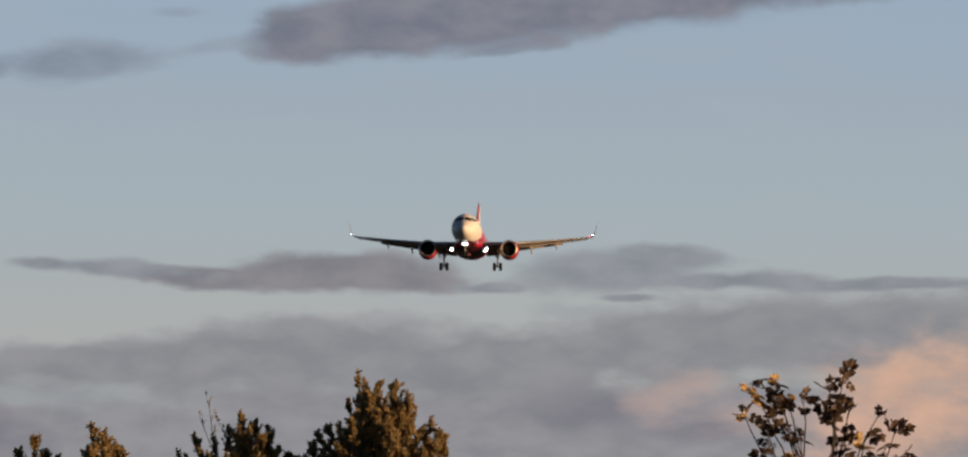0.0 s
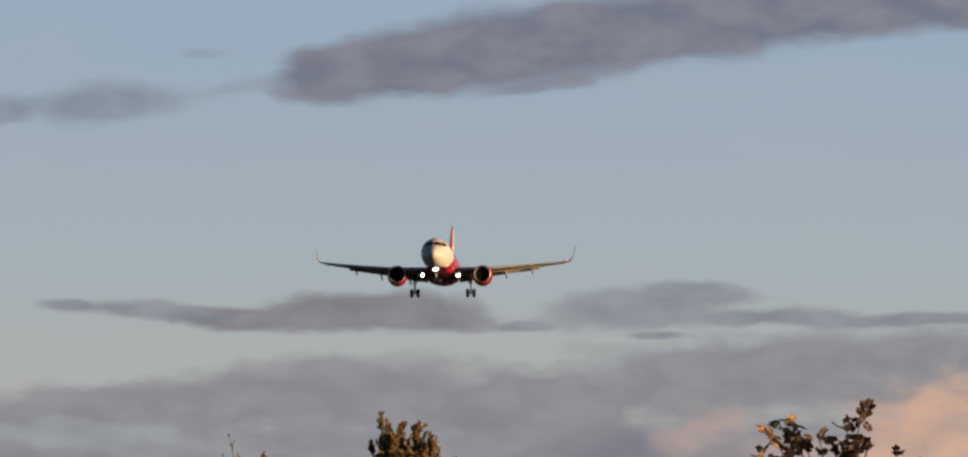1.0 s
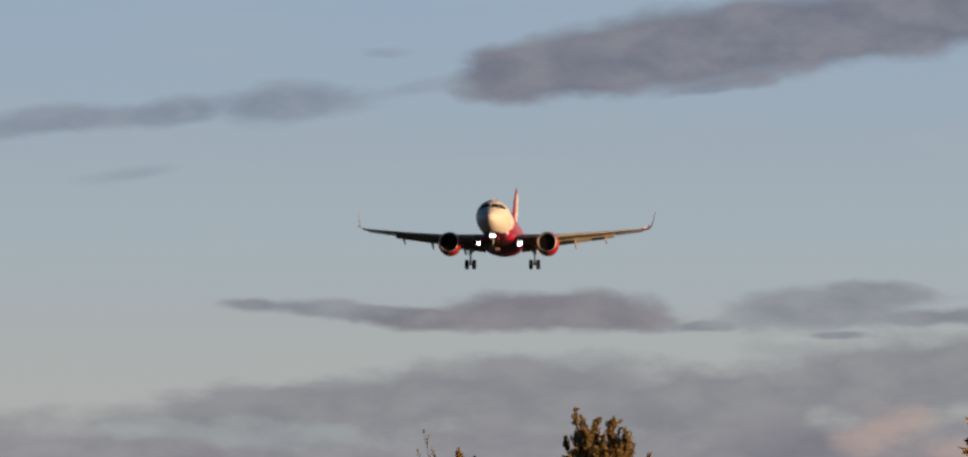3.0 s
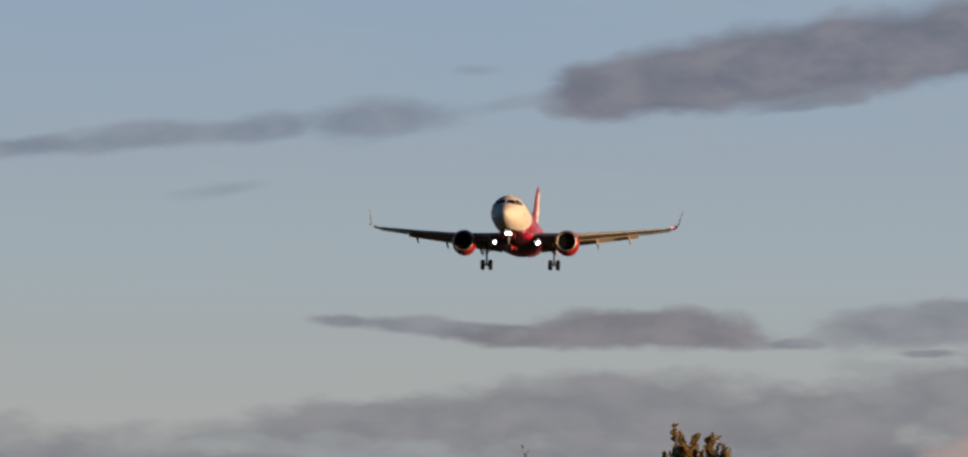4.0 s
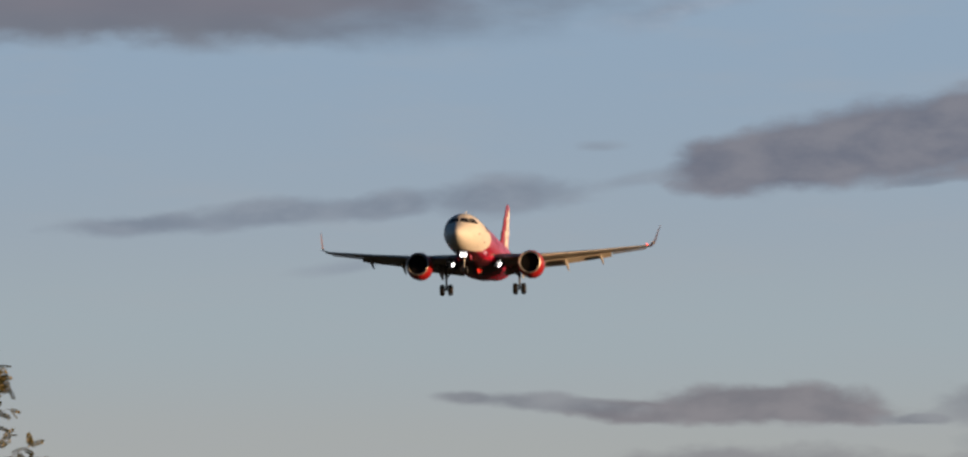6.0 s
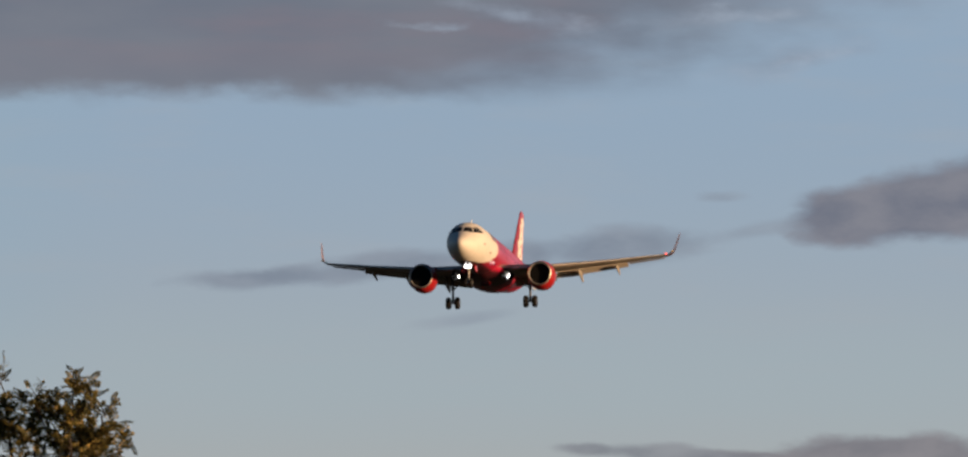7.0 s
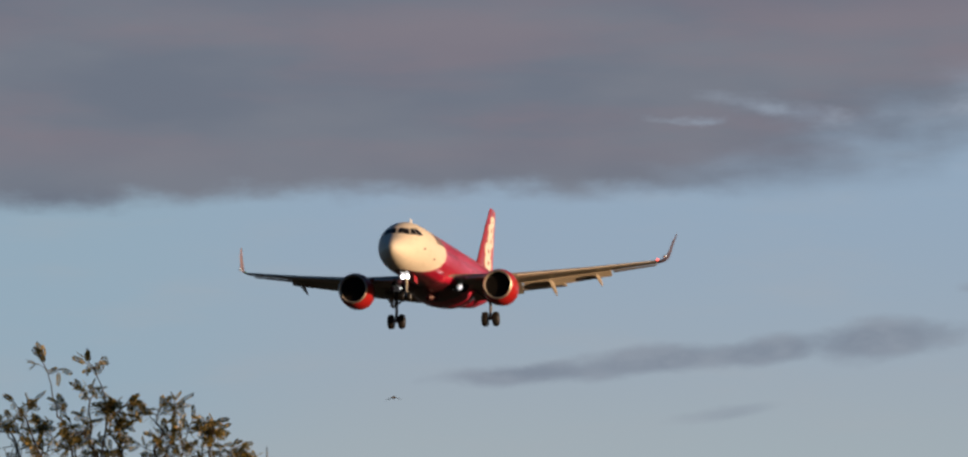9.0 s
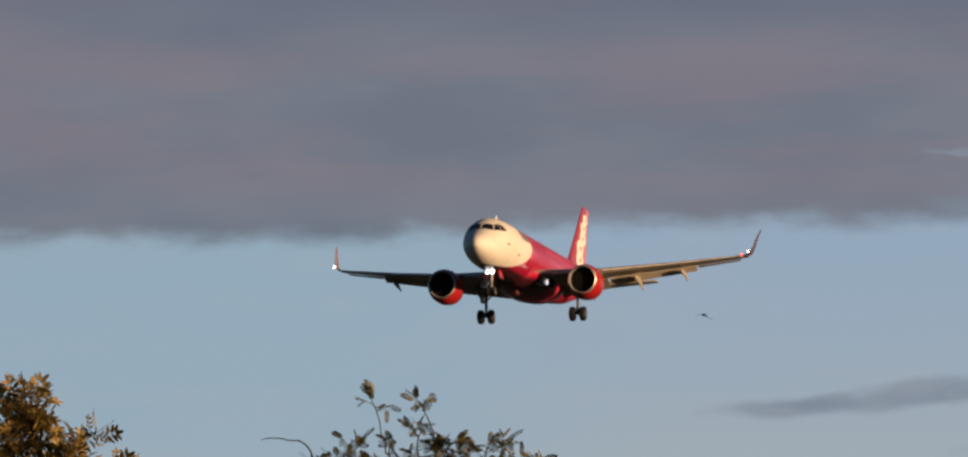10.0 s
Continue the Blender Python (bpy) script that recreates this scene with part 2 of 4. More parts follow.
PALE_SLAT = painted("pale_slat_paint", (0.62, 0.60, 0.57), 0.38, dirt=0.25)
DUCT = painted("dark_inlet_lining", (0.006, 0.006, 0.007), 0.9, gloss=0.1)
PANE = painted("cabin_pane", (0.15, 0.03, 0.05), 0.3, dirt=0.1)
FAN_METAL = painted("dark_fan_titanium", (0.008, 0.008, 0.009), 0.7, 0.0, gloss=0.15)
LAMP_WHITE = glowing("landing_lamp_glow", (1.0, 0.97, 0.94), 8)
LAMP_SMALL = glowing("taxi_lamp_glow", (1.0, 0.97, 0.94), 5)
STROBE = glowing("strobe_glow", (0.95, 0.97, 1.0), 5)
BEACON_RED = glowing("red_beacon_glow", (1.0, 0.03, 0.015), 10)
# beacon housing in the tone of the belly's painted-in shade
MAROON = painted("belly_shade_maroon", (0.05, 0.009, 0.016), 0.4)
LAMP_RED = glowing("red_position_glow", (1.0, 0.10, 0.07), 1.6)
LAMP_GREEN = glowing("green_position_glow", (0.1, 0.3, 0.2), 0.02)
BEACON = glowing("red_beacon_glass", (0.8, 0.02, 0.01), 0.6)
ROBINIA = leafy("robinia_leaf", [(0.0, (0.048, 0.055, 0.026)), (1.0, (0.46, 0.34, 0.11)), (0.5, (0.095, 0.095, 0.036)), (0.8, (0.21, 0.17, 0.055))])
ASH = leafy("ash_leaf", [(0.0, (0.09, 0.075, 0.025)), (1.0, (0.55, 0.38, 0.13)), (0.45, (0.21, 0.16, 0.05)), (0.8, (0.36, 0.26, 0.085))])
POPLAR = leafy("poplar_leaf", [(0.0, (0.25, 0.21, 0.11)), (1.0, (0.58, 0.40, 0.19)), (0.5, (0.38, 0.29, 0.14)), (0.8, (0.48, 0.34, 0.16))], through_light=0.6)
BROAD = leafy("broad_leaf", [(0.0, (0.07, 0.05, 0.042)), (1.0, (0.30, 0.20, 0.11)), (0.6, (0.12, 0.085, 0.065)), (0.9, (0.17, 0.115, 0.08))])
YELLOW_LEAF = leafy("yellow_leaf", [(0.0, (0.32, 0.21, 0.09)), (1.0, (0.8, 0.58, 0.30)), (0.5, (0.62, 0.43, 0.19))])
BARK = bark("grey_brown_bark", (0.075, 0.058, 0.045))


def fuselage_material():
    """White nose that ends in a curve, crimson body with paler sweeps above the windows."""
    n = Nodes("fuselage_livery")
    co = n.coords()
    sep = n.add("ShaderNodeSeparateXYZ")
    n.put(sep.inputs[0], co)
    x, z = sep.outputs[0], sep.outputs[2]
    d = n.math('SUBTRACT', 17.0, x)
    q = n.math('ADD', n.math('POWER', n.math('ABSOLUTE', n.math('DIVIDE', n.math('MAXIMUM', n.math('SUBTRACT', d, 2.6), 0.0), 7.6)), 2.0),
               n.math('POWER', n.math('ABSOLUTE', n.math('DIVIDE', n.math('SUBTRACT', z, 0.45), 2.35)), 2.0))
    white = n.ramp(q, 1.01, 0.99)
    grime = n.noise(n.mapped(co, size=(0.2, 1, 1), way='POINT'), 2.2, 5)
    sweep = n.noise(n.mapped(co, loc=(2, 0, 5), size=(0.10, 0.3, 0.5), way='POINT'), 1.6, 2)
    red = n.mix(n.ramp(sweep, 0.5, 0.56, 0, 0.55), (0.35, 0.006, 0.040), (0.50, 0.06, 0.15))
    # shade under the front belly, painted in as dark maroon
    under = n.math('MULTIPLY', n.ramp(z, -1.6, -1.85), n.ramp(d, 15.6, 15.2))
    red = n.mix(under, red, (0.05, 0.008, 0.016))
    base = n.mix(white, red, (0.68, 0.655, 0.62))
    # faint panel joints round the body
    ring = n.math('PINGPONG', d, 1.1)
    joint = n.ramp(ring, 0.02, 0.0, 0, 0.3)
    n.put(n.bsdf.inputs["Base Color"], n.mix(n.math('ADD', n.ramp(grime, 0.5, 0.8, 0, 0.18), joint, clamp=True), base, (0.12, 0.08, 0.07)))
    n.put(n.bsdf.inputs["Roughness"], n.mix(white, n.ramp(grime, 0.2, 0.8, 0.26, 0.38), n.ramp(grime, 0.2, 0.8, 0.5, 0.62)))
    n.bsdf.inputs["Coat Weight"].default_value = 0.08
    return n.mat


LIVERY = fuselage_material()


def ground_material():
    n = Nodes("dry_grass_ground")
    co = n.coords()
    a, b = n.noise(co, 0.05, 6), n.noise(co, 3.0, 6)
    c = n.mix(n.ramp(a, 0.35, 0.65), (0.030, 0.036, 0.016), (0.058, 0.052, 0.028))
    n.put(n.bsdf.inputs["Base Color"], n.mix(n.ramp(b, 0.35, 0.7, 0, 0.6), c, (0.035, 0.032, 0.018)))
    n.bsdf.inputs["Roughness"].default_value = 0.95
    n.bump(b, 0.5, 0.05)
    return n.mat


GROUND = ground_material()


# ---------------------------------------------------------------- mesh helpers
def mesh_of(name, verts, faces, material, smooth=True):
    me = bpy.data.meshes.new(name)
    me.from_pydata([tuple(v) for v in verts], [], [tuple(int(i) for i in f) for f in faces])
    me.materials.append(material)
    me.polygons.foreach_set("use_smooth", [smooth] * len(me.polygons))
    if smooth:
        me.set_sharp_from_angle(angle=radians(38))
    me.update()
    return me


def part(name, data, parent, label="", material=None, smooth=True):
    """One mesh object under a thing or under a part. data: a mesh, or (verts, faces)."""
    if isinstance(data, tuple):
        data = mesh_of(name, data[0], data[1], material, smooth)
    ob = new(name, data)
    ob.parent = parent
    if label:
        tagged(ob, label)
    return ob


def loft(rings, closed=True, cap_start=True, cap_end=True):
    """Faces between rings of equal count."""
    rings = [np.asarray(r, float) for r in rings]
    k = len(rings[0])
    verts = np.concatenate(rings)
    faces = []
    for i in range(len(rings) - 1):
        for j in range(k if closed else k - 1):
            a, b = i * k + j, i * k + (j + 1) % k
            faces.append((a, b, b + k, a + k))
    if cap_start:
        faces.append(tuple(range(k))[::-1])
    if cap_end:
        faces.append(tuple(range((len(rings) - 1) * k, len(rings) * k)))
    return verts, faces


def join(*pieces):
    verts, faces, base = [], [], 0
    for v, f in pieces:
        verts.extend([tuple(p) for p in v])
        faces.extend([tuple(i + base for i in q) for q in f])
        base += len(v)
    return verts, faces


def tube(points, radii, sides=8):
    """A round bar along points."""
    pts = [Vector(p) for p in points]
    if not hasattr(radii, "__len__"):
        radii = [radii] * len(pts)
    rings, prev = [], None
    for i, p in enumerate(pts):
        d = (pts[min(i + 1, len(pts) - 1)] - pts[max(i - 1, 0)]).normalized()
        if prev is None:
            prev = d.orthogonal().normalized()
        u = (prev - d * prev.dot(d)).normalized()
        v = d.cross(u)
        prev = u
        rings.append([p + (u * math.cos(a) + v * math.sin(a)) * radii[i] for a in np.linspace(0, 2 * math.pi, sides, endpoint=False)])
    return loft(rings)


def turned(profile, centre, axis='x', sides=32, cap=True):
    """A body turned about an axis through centre; profile: (along, radius)."""
    rings = []
    for s, r in profile:
        ring = []
        for a in np.linspace(0, 2 * math.pi, sides, endpoint=False):
            c, q = r * math.cos(a), r * math.sin(a)
            ring.append({'x': (s, c, q), 'y': (q, s, c), 'z': (c, q, s)}[axis])
        rings.append(np.array(ring) + np.array(centre))
    return loft(rings, True, cap, cap)


def foil(le, chord, thick, nose_x, y, z, tilt=0.0, camber=0.02, up=(0, 0, 1)):
    """A wing section of 20 points with its nose at (nose_x, y, z), chord running aft (-x); up: the way of its thickness."""
    t = np.linspace(0, math.pi, 11)
    xs = (1 - np.cos(t)) / 2
    yt = 5 * thick * (0.2969 * np.sqrt(xs) - 0.126 * xs - 0.3516 * xs ** 2 + 0.2843 * xs ** 3 - 0.1015 * xs ** 4)
    yc = camber * 4 * xs * (1 - xs)
    upper = np.stack([xs, yc + yt], 1)
    lower = np.stack([xs, yc - yt], 1)[1:-1][::-1]
    p = np.concatenate([upper, lower]) * chord
    c, s = math.cos(radians(tilt)), math.sin(radians(tilt))
    a, h = p[:, 0] * c + p[:, 1] * s, -p[:, 0] * s + p[:, 1] * c
    u = np.asarray(up, float)
    u = u / np.linalg.norm(u)
    return np.array([nose_x, y, z]) + np.stack([-a, 0 * a, 0 * a], 1) + h[:, None] * u


# ---------------------------------------------------------------- airliner
# own space: x ahead, y to port, z up; the nose tip lies at x = 17, the wheels hang at z = -4
STATIONS = [(0.0, -0.54, -0.56, 0.01), (0.015, -0.44, -0.66, 0.11), (0.05, -0.34, -0.76, 0.21), (0.12, -0.23, -0.87, 0.33), (0.25, -0.09, -1.01, 0.48), (0.42, 0.04, -1.14, 0.63), (0.65, 0.18, -1.29, 0.80), (1.0, 0.38, -1.47, 1.02),
            (1.5, 0.63, -1.66, 1.26), (1.85, 0.88, -1.76, 1.40), (2.2, 1.17, -1.84, 1.52), (2.6, 1.45, -1.91, 1.63), (3.0, 1.66, -1.96, 1.73), (3.6, 1.86, -2.01, 1.84),
            (4.4, 1.99, -2.05, 1.92), (5.4, 2.06, -2.07, 1.965), (7.0, 2.07, -2.07, 1.975), (10.0, 2.07, -2.07, 1.975), (14.0, 2.07, -2.07, 1.975), (18.0, 2.07, -2.07, 1.975),
            (22.0, 2.07, -2.07, 1.975), (24.5, 2.07, -2.03, 1.97), (27.0, 2.06, -1.72, 1.89), (29.5, 2.03, -1.15, 1.70), (32.0, 1.95, -0.45, 1.38), (34.5, 1.80, 0.30, 0.95),
            (36.3, 1.60, 0.85, 0.55), (37.4, 1.42, 1.10, 0.20), (37.55, 1.36, 1.16, 0.10)]
ST = np.array(STATIONS)


def skin(d, phi, out=0.0):
    """A place on the fuselage, d metres behind the nose tip, phi degrees from the top towards port, out metres proud."""
    top, bot, w = (np.interp(d, ST[:, 0], ST[:, i]) for i in (1, 2, 3))
    zc, h = (top + bot) / 2, (top - bot) / 2
    s, c = math.sin(radians(phi)), math.cos(radians(phi))
    return (17.0 - d, (w + out) * s, zc + (h + out) * c)


def phi_at(d, z):
    top, bot = (np.interp(d, ST[:, 0], ST[:, i]) for i in (1, 2))
    return math.degrees(math.acos(max(-1, min(1, (z - (top + bot) / 2) / ((top - bot) / 2)))))


def skin_patch(corners, out=0.012, n=5, side=1, thick=0.02):
    """A thin curved plate on the skin between four corners (d, phi): fore-low, aft-low, aft-high, fore-high."""
    (a, b, c, e) = corners
    outer, inner = [], []
    for i in range(n + 1):
        for j in range(n + 1):
            u, v = i / n, j / n
            d = (a[0] * (1 - u) + b[0] * u) * (1 - v) + (e[0] * (1 - u) + c[0] * u) * v
            p = (a[1] * (1 - u) + b[1] * u) * (1 - v) + (e[1] * (1 - u) + c[1] * u) * v
            outer.append(skin(d, p * side, out))
            inner.append(skin(d, p * side, out - thick))
    k = (n + 1) ** 2
    faces = []
    for i in range(n):
        for j in range(n):
            q = (i * (n + 1) + j, (i + 1) * (n + 1) + j, (i + 1) * (n + 1) + j + 1, i * (n + 1) + j + 1)
            faces.append(q if side > 0 else q[::-1])
    rim = [i * (n + 1) for i in range(n + 1)] + [n * (n + 1) + j for j in range(1, n + 1)] + [i * (n + 1) + n for i in range(n - 1, -1, -1)] + [j for j in range(n - 1, 0, -1)]
    for p, q in zip(rim, rim[1:] + rim[:1]):
        f = (p, q, q + k, p + k)
        faces.append(f[::-1] if side > 0 else f)
    return outer + inner, faces


def wing_at(y):
    """Leading edge behind the nose, chord, thickness and height of the wing y metres out."""
    ys = [0.0, 1.9, 6.4, 11.5, 16.6]
    return tuple(np.interp(y, ys, v) for v in ([11.4, 12.3, 14.6, 17.2, 19.8], [7.6, 6.6, 3.9, 2.65, 1.5], [0.15, 0.145, 0.12, 0.11, 0.10], [-1.45, -1.30, -0.86, -0.16, 0.64]))


def build_wing(plane, s):
    ys = [0.6, 1.9, 3.2, 4.8, 6.4, 8.0, 9.8, 11.5, 13.2, 15.0, 16.6]
    rings = []
    for y in ys:
        d, c, t, z = wing_at(y)
        rings.append(foil(0, c, t, 17 - d, s * y, z, tilt=2.0 - y * 0.12))
    wing = part("wing", loft(rings), plane, "port wing, grey-white underside" if s > 0 else "starboard wing, grey-white underside", WHITE_GREY)
    # upswept tip
    tips = [(16.6, 0.64, 19.8, 1.5, 0, 0.10), (16.98, 0.74, 20.05, 1.42, 22, 0.10), (17.28, 1.02, 20.4, 1.28, 52, 0.10), (17.45, 1.5, 20.85, 1.08, 70, 0.10), (17.62, 2.3, 21.4, 0.82, 76, 0.09), (17.75, 2.85, 22.0, 0.55, 78, 0.09), (17.80, 3.1, 22.35, 0.33, 78, 0.09)]
    rings = [foil(0, c, t * 0.42, 17 - d, s * (y + 0.004), z, up=(0, -s * math.sin(radians(a)), math.cos(radians(a)))) for y, z, d, c, a, t in tips]
    # the port tip is coloured darker than the starboard one
    part("sharklet", loft(rings), wing, "upswept wing tip, dark plum" if s > 0 else "upswept wing tip, dusty pink", PLUM_TIP if s > 0 else PINK_TIP)
    # slats, drooped ahead of the leading edge
    for y0, y1 in ((2.9, 5.0), (6.6, 9.0), (9.06, 11.5), (11.56, 13.9), (13.96, 16.2)):
        rings = []
        for y in np.linspace(y0, y1, 4):
            d, c, t, z = wing_at(y)
            k = 0.13 * c + 0.16
            rings.append(foil(0, k, 0.20, 17 - d + 0.10 + 0.01 * c, s * y, z - 0.02 - 0.012 * c, tilt=-7, camber=0.04))
        part("slat", loft(rings), wing, "", PALE_SLAT)
    # flaps, lowered
    for y0, y1, k, droop in ((2.15, 6.2, 1.25, 36), (6.32, 13.0, 0.0, 36)):
        rings = []
        for y in np.linspace(y0, y1, 6):
            d, c, t, z = wing_at(y)
            ch = k or 0.16 * c + 0.28
            rings.append(foil(0, ch, 0.14, 17 - (d + c) + 0.3 * ch, s * y, z - c * math.sin(radians(2.0 - y * 0.12)) - 0.02, tilt=droop, camber=0.05))
        part("flap", loft(rings), wing, "lowered flap", WHITE_GREY)
    rings = []
    for y in np.linspace(13.1, 16.4, 4):
        d, c, t, z = wing_at(y)
        rings.append(foil(0, 0.27 * c, 0.12, 17 - (d + c) + 0.04, s * y, z - 0.05, tilt=8))
    part("aileron", loft(rings), wing, "", WHITE_GREY)
    for y, size in ((4.6, 1.15), (8.5, 1.0), (12.0, 0.82)):
        d, c, t, z = wing_at(y)
        prof = [(0, 0.02), (0.25, 0.13), (0.8, 0.2), (1.5, 0.22), (2.2, 0.19), (2.9, 0.10), (3.2, 0.02)]
        rings = []
        for i, (u, r) in enumerate(prof):
            u, r = u * size, r * size
            cz = z - 0.26 - 0.05 * c - 0.1 * u - max(0, u - 1.5) * 0.24
            rings.append([(17 - (d + 0.62 * c) - u, s * y + 0.6 * r * math.sin(a), cz + 1.25 * r * math.cos(a)) for a in np.linspace(0, 2 * math.pi, 10, endpoint=False)])
        part("flap_fairing", loft(rings), wing, "", WHITE_GREY)
    # position lamp on the tip
    d, z = 19.85, 0.70
    part("position_lamp", turned([(-0.3, 0.02), (-0.2, 0.06), (0.05, 0.10), (0.17, 0.06), (0.2, 0.01)], (17 - d, s * 16.75, z + 0.02), sides=12), wing,
         "lit red position lamp" if s > 0 else "lit green position lamp", LAMP_RED if s > 0 else LAMP_GREEN)
    # landing lamp in an added deep hood at the wing root, toed a little outwards
    lx, ly, lz, toe = 17 - 14.6, s * 2.3, -1.66, radians(-2.0 if s > 0 else 9.0)
    def aimed(data):
        v, f = data
        c, q = math.cos(s * toe), math.sin(s * toe)
        cp, sp = math.cos(radians(6)), math.sin(radians(6))
        v = np.asarray(v)
        v = np.stack([v[:, 0] * cp + v[:, 2] * sp, v[:, 1], v[:, 2] * cp - v[:, 0] * sp], 1)
        return np.stack([v[:, 0] * c - v[:, 1] * q, v[:, 0] * q + v[:, 1] * c, v[:, 2]], 1) + (lx, ly, lz), f
    # the added hood dims the lamp off-axis; the oversized lens imitates glare
    base = part("landing_lamp", aimed(turned([(-0.35, 0.08), (-0.25, 0.38), (0.0, 0.46), (2.1, 0.48), (2.1, 0.46), (0.02, 0.45)], (0, 0, 0), sides=32, cap=False)), plane, "dark lamp hood, added to narrow the glow", DUCT)
    part("lens", aimed(turned([(0.0, 0.44), (0.06, 0.33), (0.085, 0.17), (0.09, 0.01)], (0, 0, 0), sides=32)), base, "bright white lens", LAMP_WHITE)
    part("lamp_arm", tube([(lx - 0.1, ly, lz + 0.1), (lx - 0.5, ly, -1.1)], 0.09), base, "", DARK_METAL)


def build_engine(plane, s):
    x0, y, z = 17 - 11.3, s * 5.75, -2.05
    cowl = [(-3.35, 0.92, 0.10), (-3.0, 1.03, 0.13), (-2.3, 1.22, 0.15), (-1.5, 1.32, 0.14), (-0.8, 1.32, 0.10), (-0.3, 1.25, 0.04), (-0.03, 1.16, 0.0)]
    rings = [[(x0 + u, y + r * math.cos(a), z + r * math.sin(a) - sag * (1 - math.sin(a)) / 2) for a in np.linspace(0, 2 * math.pi, 40, endpoint=False)] for u, r, sag in cowl]
    engine = part("engine", loft(rings, True, False, False), plane, "glossy red nacelle", RED_PAINT)
    lip = [(-0.028, 1.162), (0.05, 1.12), (0.09, 1.07), (0.07, 1.03), (-0.06, 1.0), (-0.25, 0.985)]
    part("inlet_lip", turned(lip, (x0, y, z), sides=40, cap=False), engine, "polished metal lip", BARE_METAL)
    part("inlet_duct", turned([(-0.25, 0.984), (-0.6, 0.99), (-1.05, 1.0), (-1.1, 0.3)], (x0, y, z), sides=40), engine, "dark inlet duct", DUCT)
    blades = []
    for a in np.linspace(0, 2 * math.pi, 18, endpoint=False):
        pts = []
        for r, w, tw in ((0.28, 0.10, 0.3), (0.62, 0.14, 0.8), (0.98, 0.15, 1.15)):
            for k in (-1, 1):
                aa = a + k * w * math.sin(tw) / r
                for h in (0.006, -0.006):
                    pts.append((x0 - 0.92 + k * w * math.cos(tw) + h, y + r * math.cos(aa), z + r * math.sin(aa)))
        faces = []
        for i in (0, 4):
            faces += [(i, i + 2, i + 6, i + 4), (i + 1, i + 5, i + 7, i + 3), (i, i + 4, i + 5, i + 1), (i + 2, i + 3, i + 7, i + 6)]
        faces += [(8, 10, 11, 9), (0, 1, 3, 2)]
        blades.append((pts, faces))
    part("fan", join(*blades), engine, "dark titanium fan", FAN_METAL, smooth=False)
    part("spinner", turned([(-0.95, 0.29), (-0.8, 0.26), (-0.6, 0.16), (-0.5, 0.06), (-0.48, 0.01)], (x0, y, z), sides=20), engine, "", DARK_METAL)
    part("core_nozzle", turned([(-3.1, 0.80), (-3.6, 0.66), (-4.2, 0.50), (-4.25, 0.42)], (x0, y, z), sides=28), engine, "bare metal nozzle", BARE_METAL)
    part("exhaust_cone", turned([(-4.2, 0.40), (-4.7, 0.22), (-5.0, 0.03)], (x0, y, z), sides=20), engine, "", DARK_METAL)
    part("strake", loft([[(x0 - 0.9, y - s * 0.98, z + 0.74), (x0 - 2.0, y - s * 0.92, z + 0.70), (x0 - 2.0, y - s * 0.95, z + 0.66), (x0 - 0.9, y - s * 1.0, z + 0.71)],
                         [(x0 - 1.5, y - s * 1.22, z + 1.0), (x0 - 2.0, y - s * 1.22, z + 1.0), (x0 - 2.0, y - s * 1.24, z + 0.98), (x0 - 1.5, y - s * 1.24, z + 0.98)]]), engine, "", RED_PAINT, smooth=False)
    rings = []
    for dx, zt, zb, w in ((-0.9, 1.22, 1.05, 0.05), (-1.6, 1.34, 0.95, 0.20), (-2.6, 1.38, 0.85, 0.24), (-3.9, 1.25, 0.5, 0.24), (-5.2, 1.1, 0.62, 0.16), (-6.0, 1.0, 0.85, 0.04)):
        rings.append([(x0 + dx, y + w, z + zb), (x0 + dx, y + w, z + zt), (x0 + dx, y - w, z + zt), (x0 + dx, y - w, z + zb)])
    part("pylon", loft(rings), engine, "grey pylon", WHITE_GREY, smooth=False)


def build_wheel(plane, x, y, z, r, w, rim_mat):
    prof = [(-w / 2, r * 0.55), (-w / 2, r * 0.85), (-w * 0.36, r * 0.97), (0, r), (w * 0.36, r * 0.97), (w / 2, r * 0.85), (w / 2, r * 0.55)]
    tyre = part("wheel", turned(prof, (x, y, z), axis='y', sides=28), plane, "black tyre", RUBBER)
    part("rim", turned([(-w * 0.53, r * 0.15), (-w * 0.51, r * 0.42), (w * 0.51, r * 0.42), (w * 0.53, r * 0.15)], (x, y, z), axis='y', sides=20), tyre, "metal rim", rim_mat)


